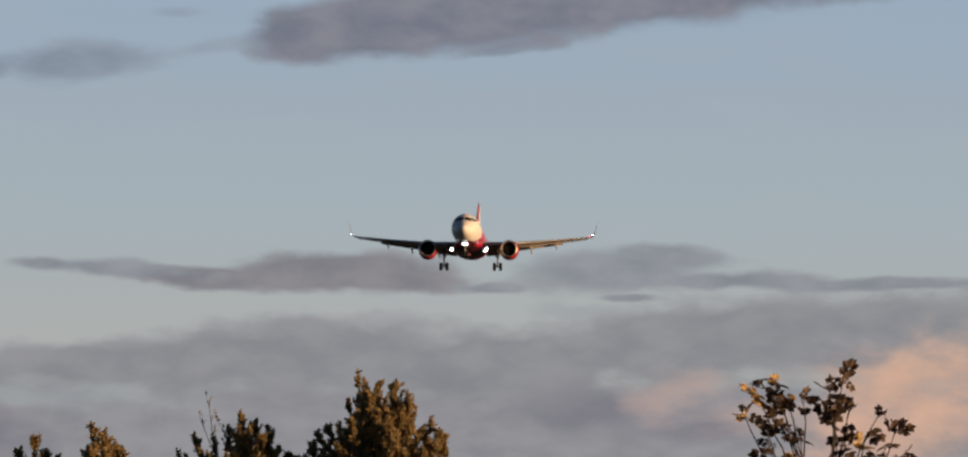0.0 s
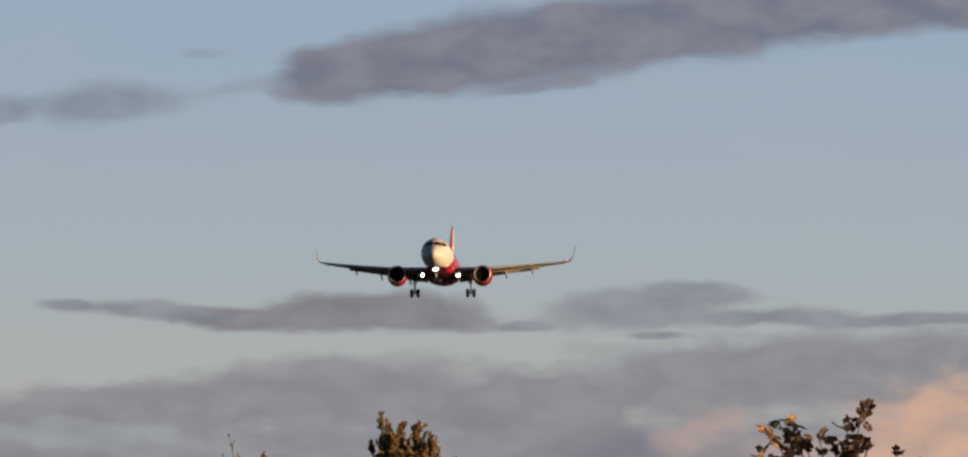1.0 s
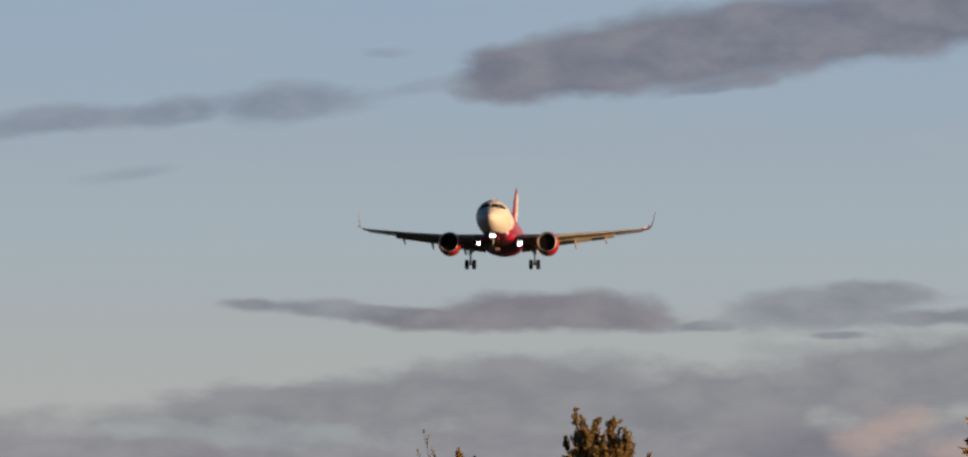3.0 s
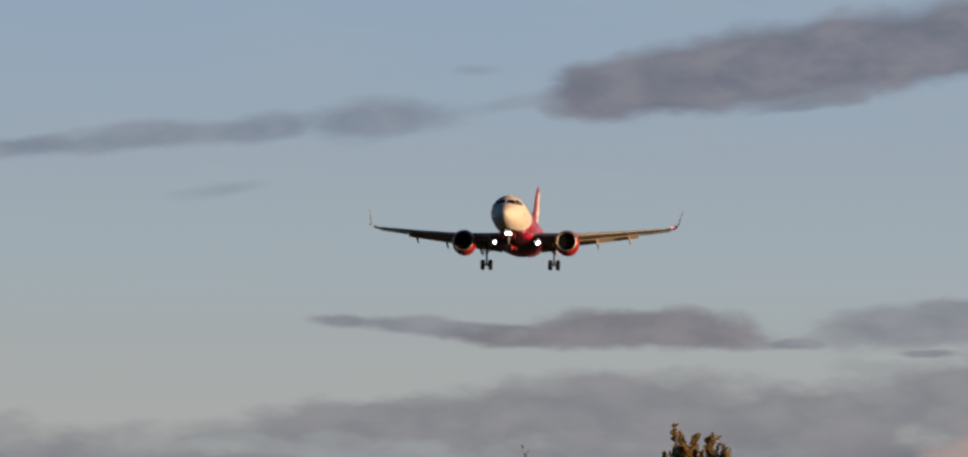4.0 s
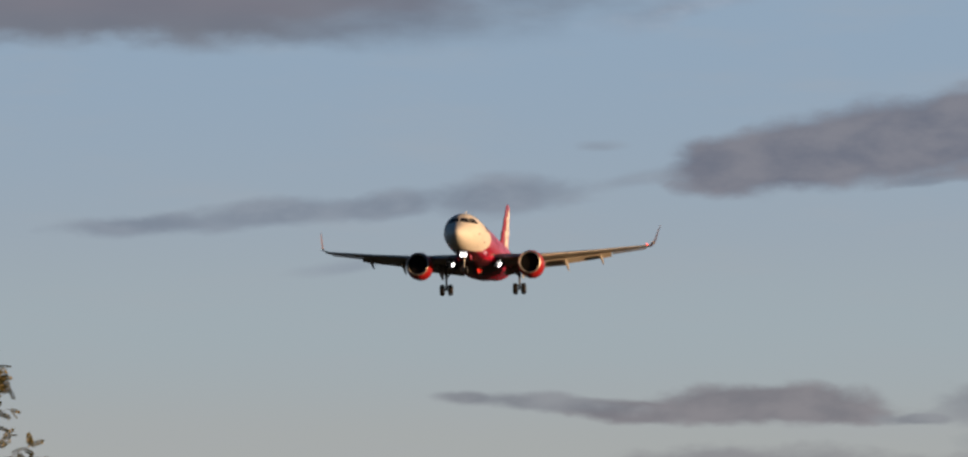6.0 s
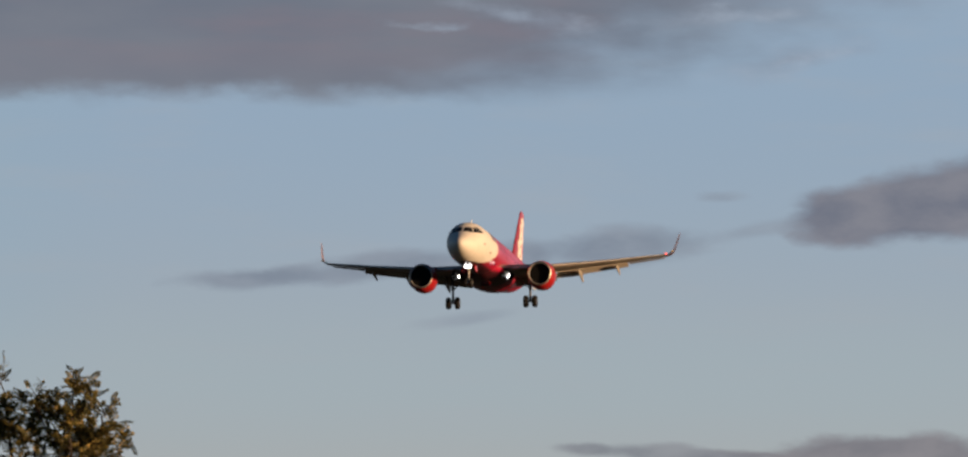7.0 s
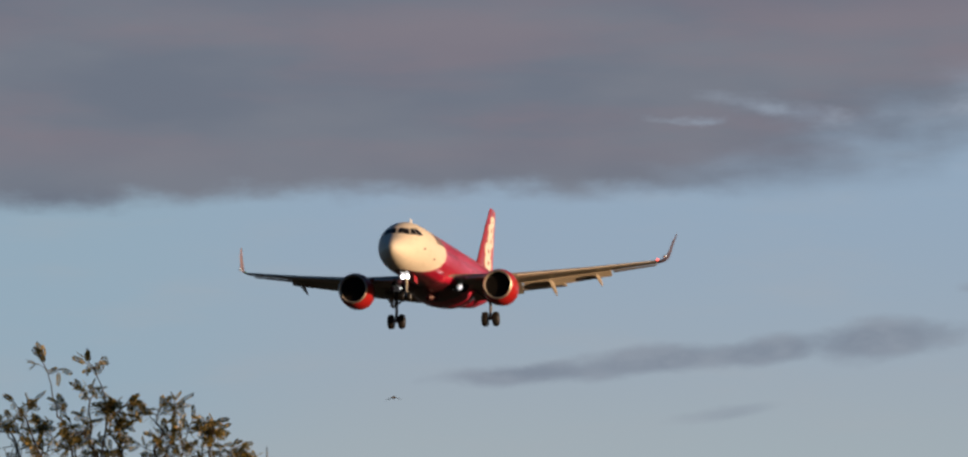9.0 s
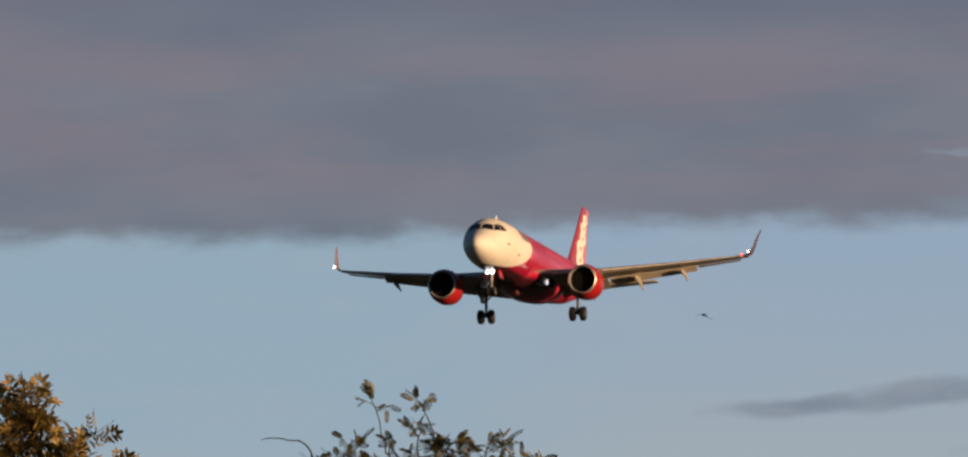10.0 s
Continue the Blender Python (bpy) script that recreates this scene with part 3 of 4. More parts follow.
def build_main_gear(plane, s):
    x, y, z = 17 - 17.7, s * 3.8, -3.88
    gear = part("main_gear", join(tube([(x + 0.1, y, -0.9), (x, y, -2.7)], [0.17, 0.15], 14), tube([(x, y, -2.7), (x, y, z - 0.02)], [0.10, 0.12], 14)), plane, "dark main landing gear leg", DARK_METAL)
    part("axle", tube([(x, y - 0.52, z), (x, y + 0.52, z)], 0.085, 12), gear, "", DARK_METAL)
    for k in (-0.43, 0.43):
        build_wheel(plane, x, y + k, z, 0.585, 0.42, DARK_METAL)
    part("side_brace", join(tube([(x, y - s * 0.1, -2.5), (x + 0.05, y - s * 0.9, -1.85), (x + 0.1, y - s * 1.5, -1.3)], 0.075, 8)), gear, "", DARK_METAL)
    part("torque_link", join(tube([(x - 0.12, y, -2.6), (x - 0.42, y, -3.0), (x - 0.12, y, -3.45)], 0.05, 6)), gear, "", DARK_METAL)
    part("drag_brace", tube([(x + 0.05, y, -2.2), (x + 1.1, y - s * 0.1, -1.2)], 0.06, 8), gear, "", DARK_METAL)
    rings = [[(x + 0.55, y + s * 0.32, zz), (x + 0.55, y + s * 0.36, zz), (x - 0.6, y + s * 0.38, zz), (x - 0.6, y + s * 0.34, zz)] for zz in (-1.15, -1.9, -2.75)]
    part("gear_door", loft(rings), gear, "grey leg door", WHITE_GREY, smooth=False)


def build_nose_gear(plane):
    x, z = 17 - 5.07, -3.68
    gear = part("nose_gear", join(tube([(x - 0.15, 0, -1.7), (x, 0, -2.9)], [0.12, 0.11], 12), tube([(x, 0, -2.9), (x + 0.05, 0, z)], 0.075, 12)), plane, "pale nose landing gear leg", PALE_METAL)
    part("axle", tube([(x + 0.05, -0.36, z), (x + 0.05, 0.36, z)], 0.06, 10), gear, "", PALE_METAL)
    for k in (-0.25, 0.25):
        build_wheel(plane, x + 0.05, k, z, 0.38, 0.22, PALE_METAL)
    part("drag_brace", tube([(x, 0, -2.75), (x + 1.0, 0, -1.75)], 0.05, 8), gear, "", PALE_METAL)
    for k in (-1, 1):
        rings = [[(x + a, k * 0.50, -1.88), (x + a, k * 0.54, -1.88), (x + a, k * 0.66, -2.55), (x + a, k * 0.62, -2.55)] for a in (0.0, -1.1)]
        part("gear_door", loft(rings), gear, "", RED_PAINT, smooth=False)
        housing = part("taxi_lamp", turned([(-0.22, 0.06), (-0.16, 0.15), (0.0, 0.185), (0.22, 0.19), (0.22, 0.175), (0.02, 0.17)], (x + 0.26, k * 0.19, -2.18), sides=16, cap=False), plane, "dark lamp housing", DARK_METAL)
        part("lens", turned([(0.032, 0.168), (0.055, 0.14), (0.07, 0.01)], (x + 0.26, k * 0.19, -2.18), sides=16), housing, "bright white lens", LAMP_SMALL)


def build_turning_lamp(plane, name, label, r, hood, glow, housing):
    """A lamp in an added hood that looks along its own x; its place comes with its turning."""
    # the added hood hides the lens between the imitated flashes
    shell = [(-r * 0.8, 0.02), (-r * 0.7, r * 0.6), (-r * 0.2, r * 1.06), (hood, r * 1.1), (hood, r * 1.04), (0.0, r * 1.02)]
    lamp = part(name, turned(shell, (0, 0, 0), sides=20, cap=False), plane, label, housing)
    part("lens", turned([(0.0, r), (r * 0.2, r * 0.75), (r * 0.3, r * 0.3), (r * 0.32, 0.01)], (0, 0, 0), sides=20), lamp, "lit lens", glow)
    return lamp


def build_airliner():
    plane = tagged(new("airliner"), "twin-engine airliner in white and crimson, wheels and flaps down", "airliner")
    sides = 56
    ds = sorted(set(np.round(np.concatenate([ST[:, 0], np.linspace(0.15, 5.2, 24), np.linspace(6, 37, 32)]), 3)))
    rings = [[skin(d, p) for p in np.linspace(0, 360, sides, endpoint=False)] for d in ds]
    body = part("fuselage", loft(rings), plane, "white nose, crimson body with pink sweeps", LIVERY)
    for s in (1, -1):
        # cockpit panes: front, side and rear quarter
        front = [(1.66, 3.0), (1.98, phi_at(1.98, 0.64)), (2.50, phi_at(2.50, 1.16)), (2.26, 3.0)]
        side = [(2.06, phi_at(2.06, 0.66)), (2.74, phi_at(2.74, 0.68)), (2.84, phi_at(2.84, 1.26)), (2.56, phi_at(2.56, 1.17))]
        rear = [(2.82, phi_at(2.82, 0.66)), (3.60, phi_at(3.60, 0.80)), (3.24, phi_at(3.24, 1.28)), (2.92, phi_at(2.92, 1.26))]
        for c in (front, side, rear):
            part("cockpit_window", skin_patch(c, 0.014, 6, s), body, "dark cockpit pane", GLASS)
        # cabin panes in a row, doors fore and aft
        for d in np.arange(10.7, 30.4, 0.82):
            if 14.6 < d < 15.3:
                continue
            lo, hi = phi_at(d, 0.30), phi_at(d, 0.63)
            part("cabin_window", skin_patch([(d, lo), (d + 0.24, lo), (d + 0.24, hi), (d, hi)], 0.008, 2, s), body, "", PANE)
        for d, w in ((5.0, 0.84), (30.9, 0.8), (14.7, 0.5)):
            lo, hi = phi_at(d, -0.55 if w > 0.6 else -0.1), phi_at(d, 1.2 if w > 0.6 else 0.9)
            part("door", skin_patch([(d, lo), (d + w, lo), (d + w, hi), (d, hi)], 0.01, 6, s), body, "", LIVERY)
        # lettering on the cabin side, as bars
        for i, (d, w) in enumerate(((7.6, 0.42), (8.14, 0.36), (8.62, 0.42), (9.16, 0.32), (9.6, 0.36))):
            lo, hi = phi_at(d, 0.75), phi_at(d, 1.5)
            part("lettering_bar", skin_patch([(d, lo), (d + w, lo), (d + w, hi), (d, hi)], 0.02, 3, s), body, "grey lettering bar", GREY_PAINT)
        for d, z in ((3.3, -0.35), (6.2, -0.75)):
            lo, hi = phi_at(d, z), phi_at(d, z + 0.16)
            part("probe_plate", skin_patch([(d, lo), (d + 0.4, lo), (d + 0.4, hi), (d, hi)], 0.02, 2, s), body, "", GREY_PAINT)
    part("antenna", loft([[(17 - 6.2, 0.03, 2.05), (17 - 6.2, -0.03, 2.05), (17 - 6.75, -0.03, 2.05), (17 - 6.75, 0.03, 2.05)],
                          [(17 - 6.45, 0.012, 2.55), (17 - 6.45, -0.012, 2.55), (17 - 6.7, -0.012, 2.55), (17 - 6.7, 0.012, 2.55)]]), body, "white blade antenna", WHITE_PAINT, smooth=False)
    part("beacon", turned([(-0.09, 0.12), (0.0, 0.10), (0.06, 0.02)], (17 - 15.5, 0, 2.12), axis='z', sides=12), body, "red glass beacon", BEACON)
    # belly fairing between the wings
    rings = []
    for d, w, b in ((10.6, 0.5, -2.0), (11.4, 1.5, -2.2), (12.6, 2.15, -2.42), (14.5, 2.4, -2.62), (16.2, 2.45, -2.80), (18.0, 2.45, -2.86), (20.0, 2.2, -2.68), (21.6, 1.5, -2.3), (22.8, 0.5, -2.0)):
        rings.append([(17 - d, w * math.sin(a), -1.35 + (b + 1.35) * max(-0.1, math.cos(a))) for a in np.linspace(-1.75, 1.75, 22)])
    part("belly_fairing", loft(rings), plane, "crimson belly fairing, shade painted in dark maroon ahead", LIVERY)
    for s in (1, -1):
        build_wing(plane, s)
        build_engine(plane, s)
        build_main_gear(plane, s)
        # tailplane
        rings = [foil(0, c, 0.10, 17 - d, s * y, z) for y, d, c, z in ((0.3, 31.2, 3.9, 0.5), (1.2, 31.8, 3.6, 0.6), (3.6, 33.3, 2.5, 0.85), (6.1, 34.8, 1.5, 1.12), (6.22, 35.1, 1.1, 1.14))]
        part("tailplane", loft(rings), plane, "grey-white tailplane", WHITE_GREY)
    build_nose_gear(plane)
    # fin with rudder and white blots of the badge
    def fin_at(z):
        return tuple(np.interp(z, [1.5, 2.3, 3.0, 7.3, 7.62], v) for v in ([27.2, 29.6, 30.35, 34.4, 34.9], [9.0, 6.1, 5.4, 2.35, 1.75]))
    zs = [1.5, 1.9, 2.3, 3.0, 4.0, 5.0, 6.0, 7.3, 7.55, 7.62]
    fin = part("fin", loft([foil(0, fin_at(z)[1] * 0.74, 0.11 if z < 7.5 else 0.05, 17 - fin_at(z)[0], 0, z, camber=0.0, up=(0, 1, 0)) for z in zs]), plane, "crimson fin with white blots", FIN_RED)
    part("rudder", loft([foil(0, fin_at(z)[1] * 0.27, 0.10, 17 - fin_at(z)[0] - fin_at(z)[1] * 0.73, 0, z, camber=0.0, up=(0, 1, 0)) for z in (2.2, 3.0, 4.0, 5.0, 6.0, 7.3, 7.5)]), fin, "pink rudder", PINK_PAINT)
    for s in (1, -1):
        for z, r, f in ((2.75, 0.98, 0.46), (3.75, 0.92, 0.38), (4.7, 0.84, 0.48), (5.6, 0.74, 0.40), (6.45, 0.60, 0.48)):
            d, c = fin_at(z)
            cx = 17 - d - c * f
            outer = [(cx + r * 1.15 * math.cos(a), s * (0.045 * c + 0.03), z + r * 0.78 * math.sin(a)) for a in np.linspace(0, 2 * math.pi, 16, endpoint=False)]
            inner = [(cx + r * 0.3 * math.cos(a) - 0.15, s * (0.045 * c + 0.03), z + r * 0.2 * math.sin(a)) for a in np.linspace(0, 2 * math.pi, 16, endpoint=False)]
            back = [(p[0], s * 0.03 * c, p[2]) for p in outer]
            v, q = loft([back, outer, inner], True, False, False)
            part("badge_blot", (v, q if s < 0 else [i[::-1] for i in q]), fin, "white blot", WHITE_PAINT, smooth=False)
    beacon = build_turning_lamp(plane, "belly_beacon", "red beacon under the belly, turned to imitate its flash", 0.24, 0.82, BEACON_RED, MAROON)
    strobes = [build_turning_lamp(plane, "strobe_lamp", "white wing tip lamp, turned to imitate its flash", 0.085, 0.22, STROBE, WHITE_GREY) for _ in (1, -1)]
    return plane, beacon, strobes


airliner, belly_beacon, tip_strobes = build_airliner()


# ---------------------------------------------------------------- ground and sky
def build_ground():
    rings = []
    for r in (0.5, 5, 20, 60, 150, 400, 1000, 2200, 4700):
        rings.append([(r * math.cos(a), r * math.sin(a), (0.12 * math.sin(a * 3 + r) if 5 < r < 900 else 0.0) - 0.12) for a in np.linspace(0, 2 * math.pi, 48, endpoint=False)])
    v, f = loft(rings, True, True, False)
    tagged(new("ground", mesh_of("ground", v, f, GROUND)), "dark dry grass field", "ground", kind="structure")


def build_backdrop():
    azs, els = np.arange(-30, 44.1, 1.0), np.arange(-1.0, 18.1, 1.0)
    r = 4400.0
    verts = [(-r * math.sin(radians(a)), r * math.cos(radians(a)), 1.7 + r * math.tan(radians(e))) for a in azs for e in els]
    k = len(els)
    faces = [(i * k + j, (i + 1) * k + j, (i + 1) * k + j + 1, i * k + j + 1) for i in range(len(azs) - 1) for j in range(k - 1)]
    me = mesh_of("backdrop", verts, faces, SKY)
    uv = me.uv_layers.new(name="degrees")
    idx = np.empty(len(me.loops), int)
    me.loops.foreach_get("vertex_index", idx)
    co = np.stack([azs[idx // k], els[idx % k]], 1)
    uv.data.foreach_set("uv", co.astype(np.float32).ravel())
    ob = tagged(new("backdrop", me), "pale blue evening sky with grey cloud banks", "sky", kind="structure")
    ob.visible_shadow = False


build_ground()
build_backdrop()


# ---------------------------------------------------------------- trees
def leaf_blade(length, width, fold=0.25):
    """A pointed, slightly folded blade of six points along +x."""
    v = np.array([(0, 0, 0), (0.35, 0.5, fold * 0.5), (0.72, 0.36, fold * 0.3), (1, 0, -0.06), (0.72, -0.36, fold * 0.3), (0.35, -0.5, fold * 0.5), (0.5, 0, 0)])
    v = v * (length, width, width)
    return v, [(0, 6, 2, 1), (6, 3, 2), (0, 5, 4, 6), (6, 4, 3)]


def frames_of(dirs, rng, roll=math.pi):
    """Turns that carry +x to each direction, with a random roll."""
    d = dirs / np.linalg.norm(dirs, axis=1, keepdims=True)
    ref = np.where(np.abs(d[:, 2:]) < 0.95, np.array([[0, 0, 1.0]]), np.array([[1.0, 0, 0]]))
    y = np.cross(ref, d)
    y /= np.linalg.norm(y, axis=1, keepdims=True)
    z = np.cross(d, y)
    a = rng.uniform(-roll, roll, len(d))[:, None]
    return np.stack([d, y * np.cos(a) + z * np.sin(a), z * np.cos(a) - y * np.sin(a)], 2)


def scatter(unit, places, turns, sizes):
    """Copies of one small mesh as arrays of points and faces."""
    v, f = unit
    n, k = len(places), len(v)
    pts = np.einsum('nij,kj->nki', turns, v) * sizes[:, None, None] + places[:, None, :]
    faces = []
    for q in f:
        faces.append((np.array(q)[None, :] + (np.arange(n) * k)[:, None]))
    return pts.reshape(-1, 3), [tuple(r) for a in faces for r in a.tolist()]


def compound_leaf(pairs, length, blade, width):
    """A feathered leaf: paired blades along a midrib and one at its end, with a thin stalk."""
    pieces = []
    b, f = leaf_blade(blade, width)
    for i in range(pairs):
        x = length * (0.25 + 0.72 * i / max(1, pairs - 1))
        for s in (1, -1):
            a = s * radians(62 - 12 * i / pairs)
            r = np.array([[math.cos(a), -math.sin(a), 0], [math.sin(a), math.cos(a), 0], [0, 0, 1]])
            droop = np.array([1, 1, 1]) * (0.8 + 0.2 * math.sin(math.pi * (i + 1) / (pairs + 1)))
            p = (b * droop) @ r.T + (x, 0, -0.25 * x * x / length)
            pieces.append((p, f))
    pieces.append((b + (length, 0, -0.25 * length), f))
    v, q = join(*pieces)
    stalk = tube([(0, 0, 0), (length * 0.5, 0, -0.06 * length), (length, 0, -0.25 * length)], [0.003, 0.002, 0.0015], 3)
    return tuple(np.array(a) if i == 0 else a for i, a in enumerate(join((v, q), stalk)))


def bent(a, b, sag, n, rng, wobble):
    """Points from a to b that first rise, then lean over."""
    a, b = np.array(a, float), np.array(b, float)
    t = np.linspace(0, 1, n)[:, None]
    mid = (a + b) / 2 + np.array([0, 0, sag]) - (b - a) * np.array([0.18, 0.18, 0])
    p = (1 - t) ** 2 * a + 2 * t * (1 - t) * mid + t ** 2 * b
    w = np.cumsum(rng.normal(0, wobble, (n, 3)), 0) * np.sin(math.pi * t)
    return p + w


def fill_tips(rng, centre, spread, low, high, count):
    """Limb ends for the lower crown, spread round a centre between two heights."""
    out = []
    for _ in range(count):
        a, r = rng.uniform(0, 2 * math.pi), math.sqrt(rng.uniform(0.15, 1))
        out.append((centre[0] + spread * r * math.cos(a), centre[1] + spread * r * math.sin(a), rng.uniform(low, high)))
    return out


def build_tree(seed, label, base, fork, tips, lower, leaf, leaf_mat, twigs, twig_len, per_twig, up, leaf_size=(0.8, 1.2), trunk_r=0.11, flat=1.2, sparse=0, limb_r=0.028, drop=0.08, forked=0.0, extra=0, reach=0.72, turned_yellow=(), tufts=0):
    """A tapered trunk, limbs that end at tips, twigs along the limbs and leaves along the twigs."""
    rng = np.random.default_rng(seed)
    base, fork = np.array(base, float), np.array(fork, float)
    tips = list(tips)
    for x, y, z in tips[sparse:] * extra:
        tips.append((x + rng.normal(0, 0.14), y + rng.normal(0, 0.25), z - rng.uniform(0.12, 0.5)))
    tips += fill_tips(rng, *lower)
    wood = [tube([base + (0, 0, -0.2), base + (0, 0, 0.15), base * 0.6 + fork * 0.4 + (0.05, 0.03, 0), fork], [trunk_r * 1.5, trunk_r * 1.15, trunk_r * 0.85, trunk_r * 0.6], 10)]
    spots, ways, limbs, owner = [], [], [], []
    starts = [None] * len(tips)
    if forked:
        # neighbouring shoots spring from one thicker limb that forks below the crown
        order = sorted(range(len(tips)), key=lambda k: (tips[k][2] < tips[0][2] - 1.6, tips[k][0]))
        for k in range(0, len(order), 3):
            lot = order[k:k + 3]
            node = np.mean([tips[j] for j in lot], 0)
            node = node * (0.86, 0.86, 1) + fork * (0.14, 0.14, 0) - (0, 0, forked * rng.uniform(0.75, 1.25))
            stem = bent(fork, node, np.linalg.norm(node - fork) * 0.1, 10, rng, 0.04)
            limbs.append([tube(stem, list(np.linspace(limb_r * 1.3, limb_r * 0.55, 10)), 7)])
            for j in lot:
                starts[j] = stem[-1 if j == lot[0] else -2]
    for i, tip in enumerate(tips):
        tip = np.array(tip, float) - (0, 0, drop)
        start = fork - (fork - base) * rng.uniform(0, 0.25)
        thick = limb_r
        if forked:
            start, thick = starts[i], limb_r * 0.5
        path = bent(start, tip, np.linalg.norm(tip - start) * 0.18, 12, rng, 0.028)
        limb = [tube(path, list(np.linspace(thick, 0.004, 12)), 6)]
        limbs.append(limb)
        for k in range(4 if forked and i >= sparse else 0):
            spots.append(path[-1] * (1 - 0.05 * k) + path[-2] * 0.05 * k)
            ways.append(path[-1] - path[-3] + rng.normal(0, 0.12, 3))
        seg = np.linalg.norm(np.diff(path, axis=0), axis=1)
        cum = np.r_[0, np.cumsum(seg)]
        count = twigs if i >= sparse + tufts else max(2, twigs // 3 if i >= sparse else twigs // 4)
        near = 0.12 if sparse <= i < sparse + tufts else reach
        for t in 1 - rng.uniform(0, 1, count) ** 1.5 * near:
            s = t * cum[-1]
            p = np.array([np.interp(s, cum, path[:, k]) for k in range(3)])
            along = (path[min(11, int(t * 11) + 1)] - path[int(t * 11) - 1 if t > 0.1 else 0])
            along = along / (np.linalg.norm(along) + 1e-9)
            way = along * 0.7 + rng.normal(0, 0.6, 3) * (1, 1, 0.6) + (0, 0, up)
            way /= np.linalg.norm(way)
            ln = twig_len * rng.uniform(0.5, 1.15) * (1.0 - 0.45 * max(0, t - 0.7) / 0.3)
            end = p + way * ln + (0, 0, 0.12 * ln * up)
            mid = (p + end) / 2 + rng.normal(0, 0.03, 3) * ln
            limb.append(tube([p, mid, end], [0.006, 0.004, 0.002], 4))
            spots.append(end - way * 0.01)
            ways.append(way + rng.normal(0, 0.3, 3) - (0, 0, 0.25))
            for u in rng.uniform(0.15, 1.0, per_twig if i >= sparse else max(2, per_twig // 8)):
                q = (1 - u) ** 2 * p + 2 * u * (1 - u) * mid + u * u * end
                spots.append(q)
                ways.append(way * 0.8 + rng.normal(0, 0.7, 3) * (1, 1, 0.9) + (0, 0, up * 0.6 - 0.15))
        owner += [i] * (len(spots) - len(owner))
    spots, ways = np.array(spots), np.array(ways)
    tree = tagged(new("tree"), label, "tree", "trees under the flight path")
    tree.location = tuple(base)
    off = base
    v, f = join(*wood)
    part("trunk", (np.array(v) - off, f), tree, "grey-brown bark", BARK)
    for limb in limbs:
        v, f = join(*limb)
        part("limb", (np.array(v) - off, f), tree, "", BARK)
    turns, sizes = frames_of(ways, rng, flat), rng.uniform(*leaf_size, len(spots))
    yellow = np.isin(owner, turned_yellow)
    part("crown", scatter(leaf, spots[~yellow] - off, turns[~yellow], sizes[~yellow]), tree, "", leaf_mat, smooth=False)
    if yellow.any():
        part("yellow_leaves", scatter(leaf, spots[yellow] - off, turns[yellow], sizes[yellow]), tree, "leaves turned pale yellow", YELLOW_LEAF, smooth=False)
    return tree


SMALL_OVAL = leaf_blade(0.075, 0.034)
FEATHER = compound_leaf(5, 0.15, 0.052, 0.026)
ASH_LEAF = compound_leaf(3, 0.17, 0.105, 0.042)
BROAD_LEAF = compound_leaf(2, 0.075, 0.080, 0.062)

# poplar-like trees with upright shoots, far off
POP = dict(leaf=SMALL_OVAL, leaf_mat=POPLAR, twigs=34, twig_len=0.30, per_twig=22, up=1.4, trunk_r=0.10, flat=2.5, limb_r=0.02, extra=2)
build_tree(11, "slender tree with upright golden-green shoots in low sun", (-1.65, 85, 0), (-1.6, 85, 2.4),
           [(-1.97, 85, 6.02), (-1.85, 85.2, 5.85), (-1.62, 84.9, 5.84), (-1.36, 85.1, 5.93), (-1.25, 84.8, 5.78), (-1.5, 85.3, 5.6), (-2.1, 85.2, 5.55), (-2.42, 84.9, 5.12), (-2.3, 85.2, 5.2), (-1.05, 85.1, 5.4), (-0.74, 85, 5.22), (-0.6, 84.9, 5.0), (-0.9, 85.3, 5.15), (-2.75, 85.1, 4.8), (-0.5, 85.2, 4.75), (-1.9, 84.6, 5.3), (-1.45, 84.6, 5.35), (-1.1, 84.5, 5.1), (-1.75, 84.7, 5.6), (-1.35, 84.8, 5.55), (-1.2, 85.3, 5.5), (-2.2, 84.7, 5.0), (-0.8, 84.7, 4.9), (-1.65, 85.4, 5.4), (-2.5, 84.8, 4.75), (-1.55, 84.4, 5.15), (-1.9, 85.5, 5.1)], ((-1.6, 85), 1.1, 2.6, 4.6, 16), **POP)
build_tree(12, "bushy tree with a bare twiggy leader beside it", (-3.85, 85.4, 0), (-3.9, 85.4, 2.2),
           [(-4.39, 85.2, 5.62), (-4.52, 85.4, 5.35), (-4.25, 85.3, 5.4), (-3.86, 85.2, 5.30), (-3.62, 85.4, 5.20), (-3.36, 85.2, 5.05), (-4.05, 85.4, 5.1), (-4.62, 85.3, 4.95), (-3.25, 85.5, 4.85), (-3.75, 85.6, 5.0), (-4.3, 85.6, 4.9), (-3.5, 85.0, 5.0), (-3.7, 85.1, 5.15), (-3.45, 85.5, 5.1), (-3.9, 85.0, 5.05), (-3.3, 85.2, 4.75), (-4.5, 85.1, 4.8)], ((-3.9, 85.4), 0.9, 2.4, 4.4, 12), sparse=3, **POP)
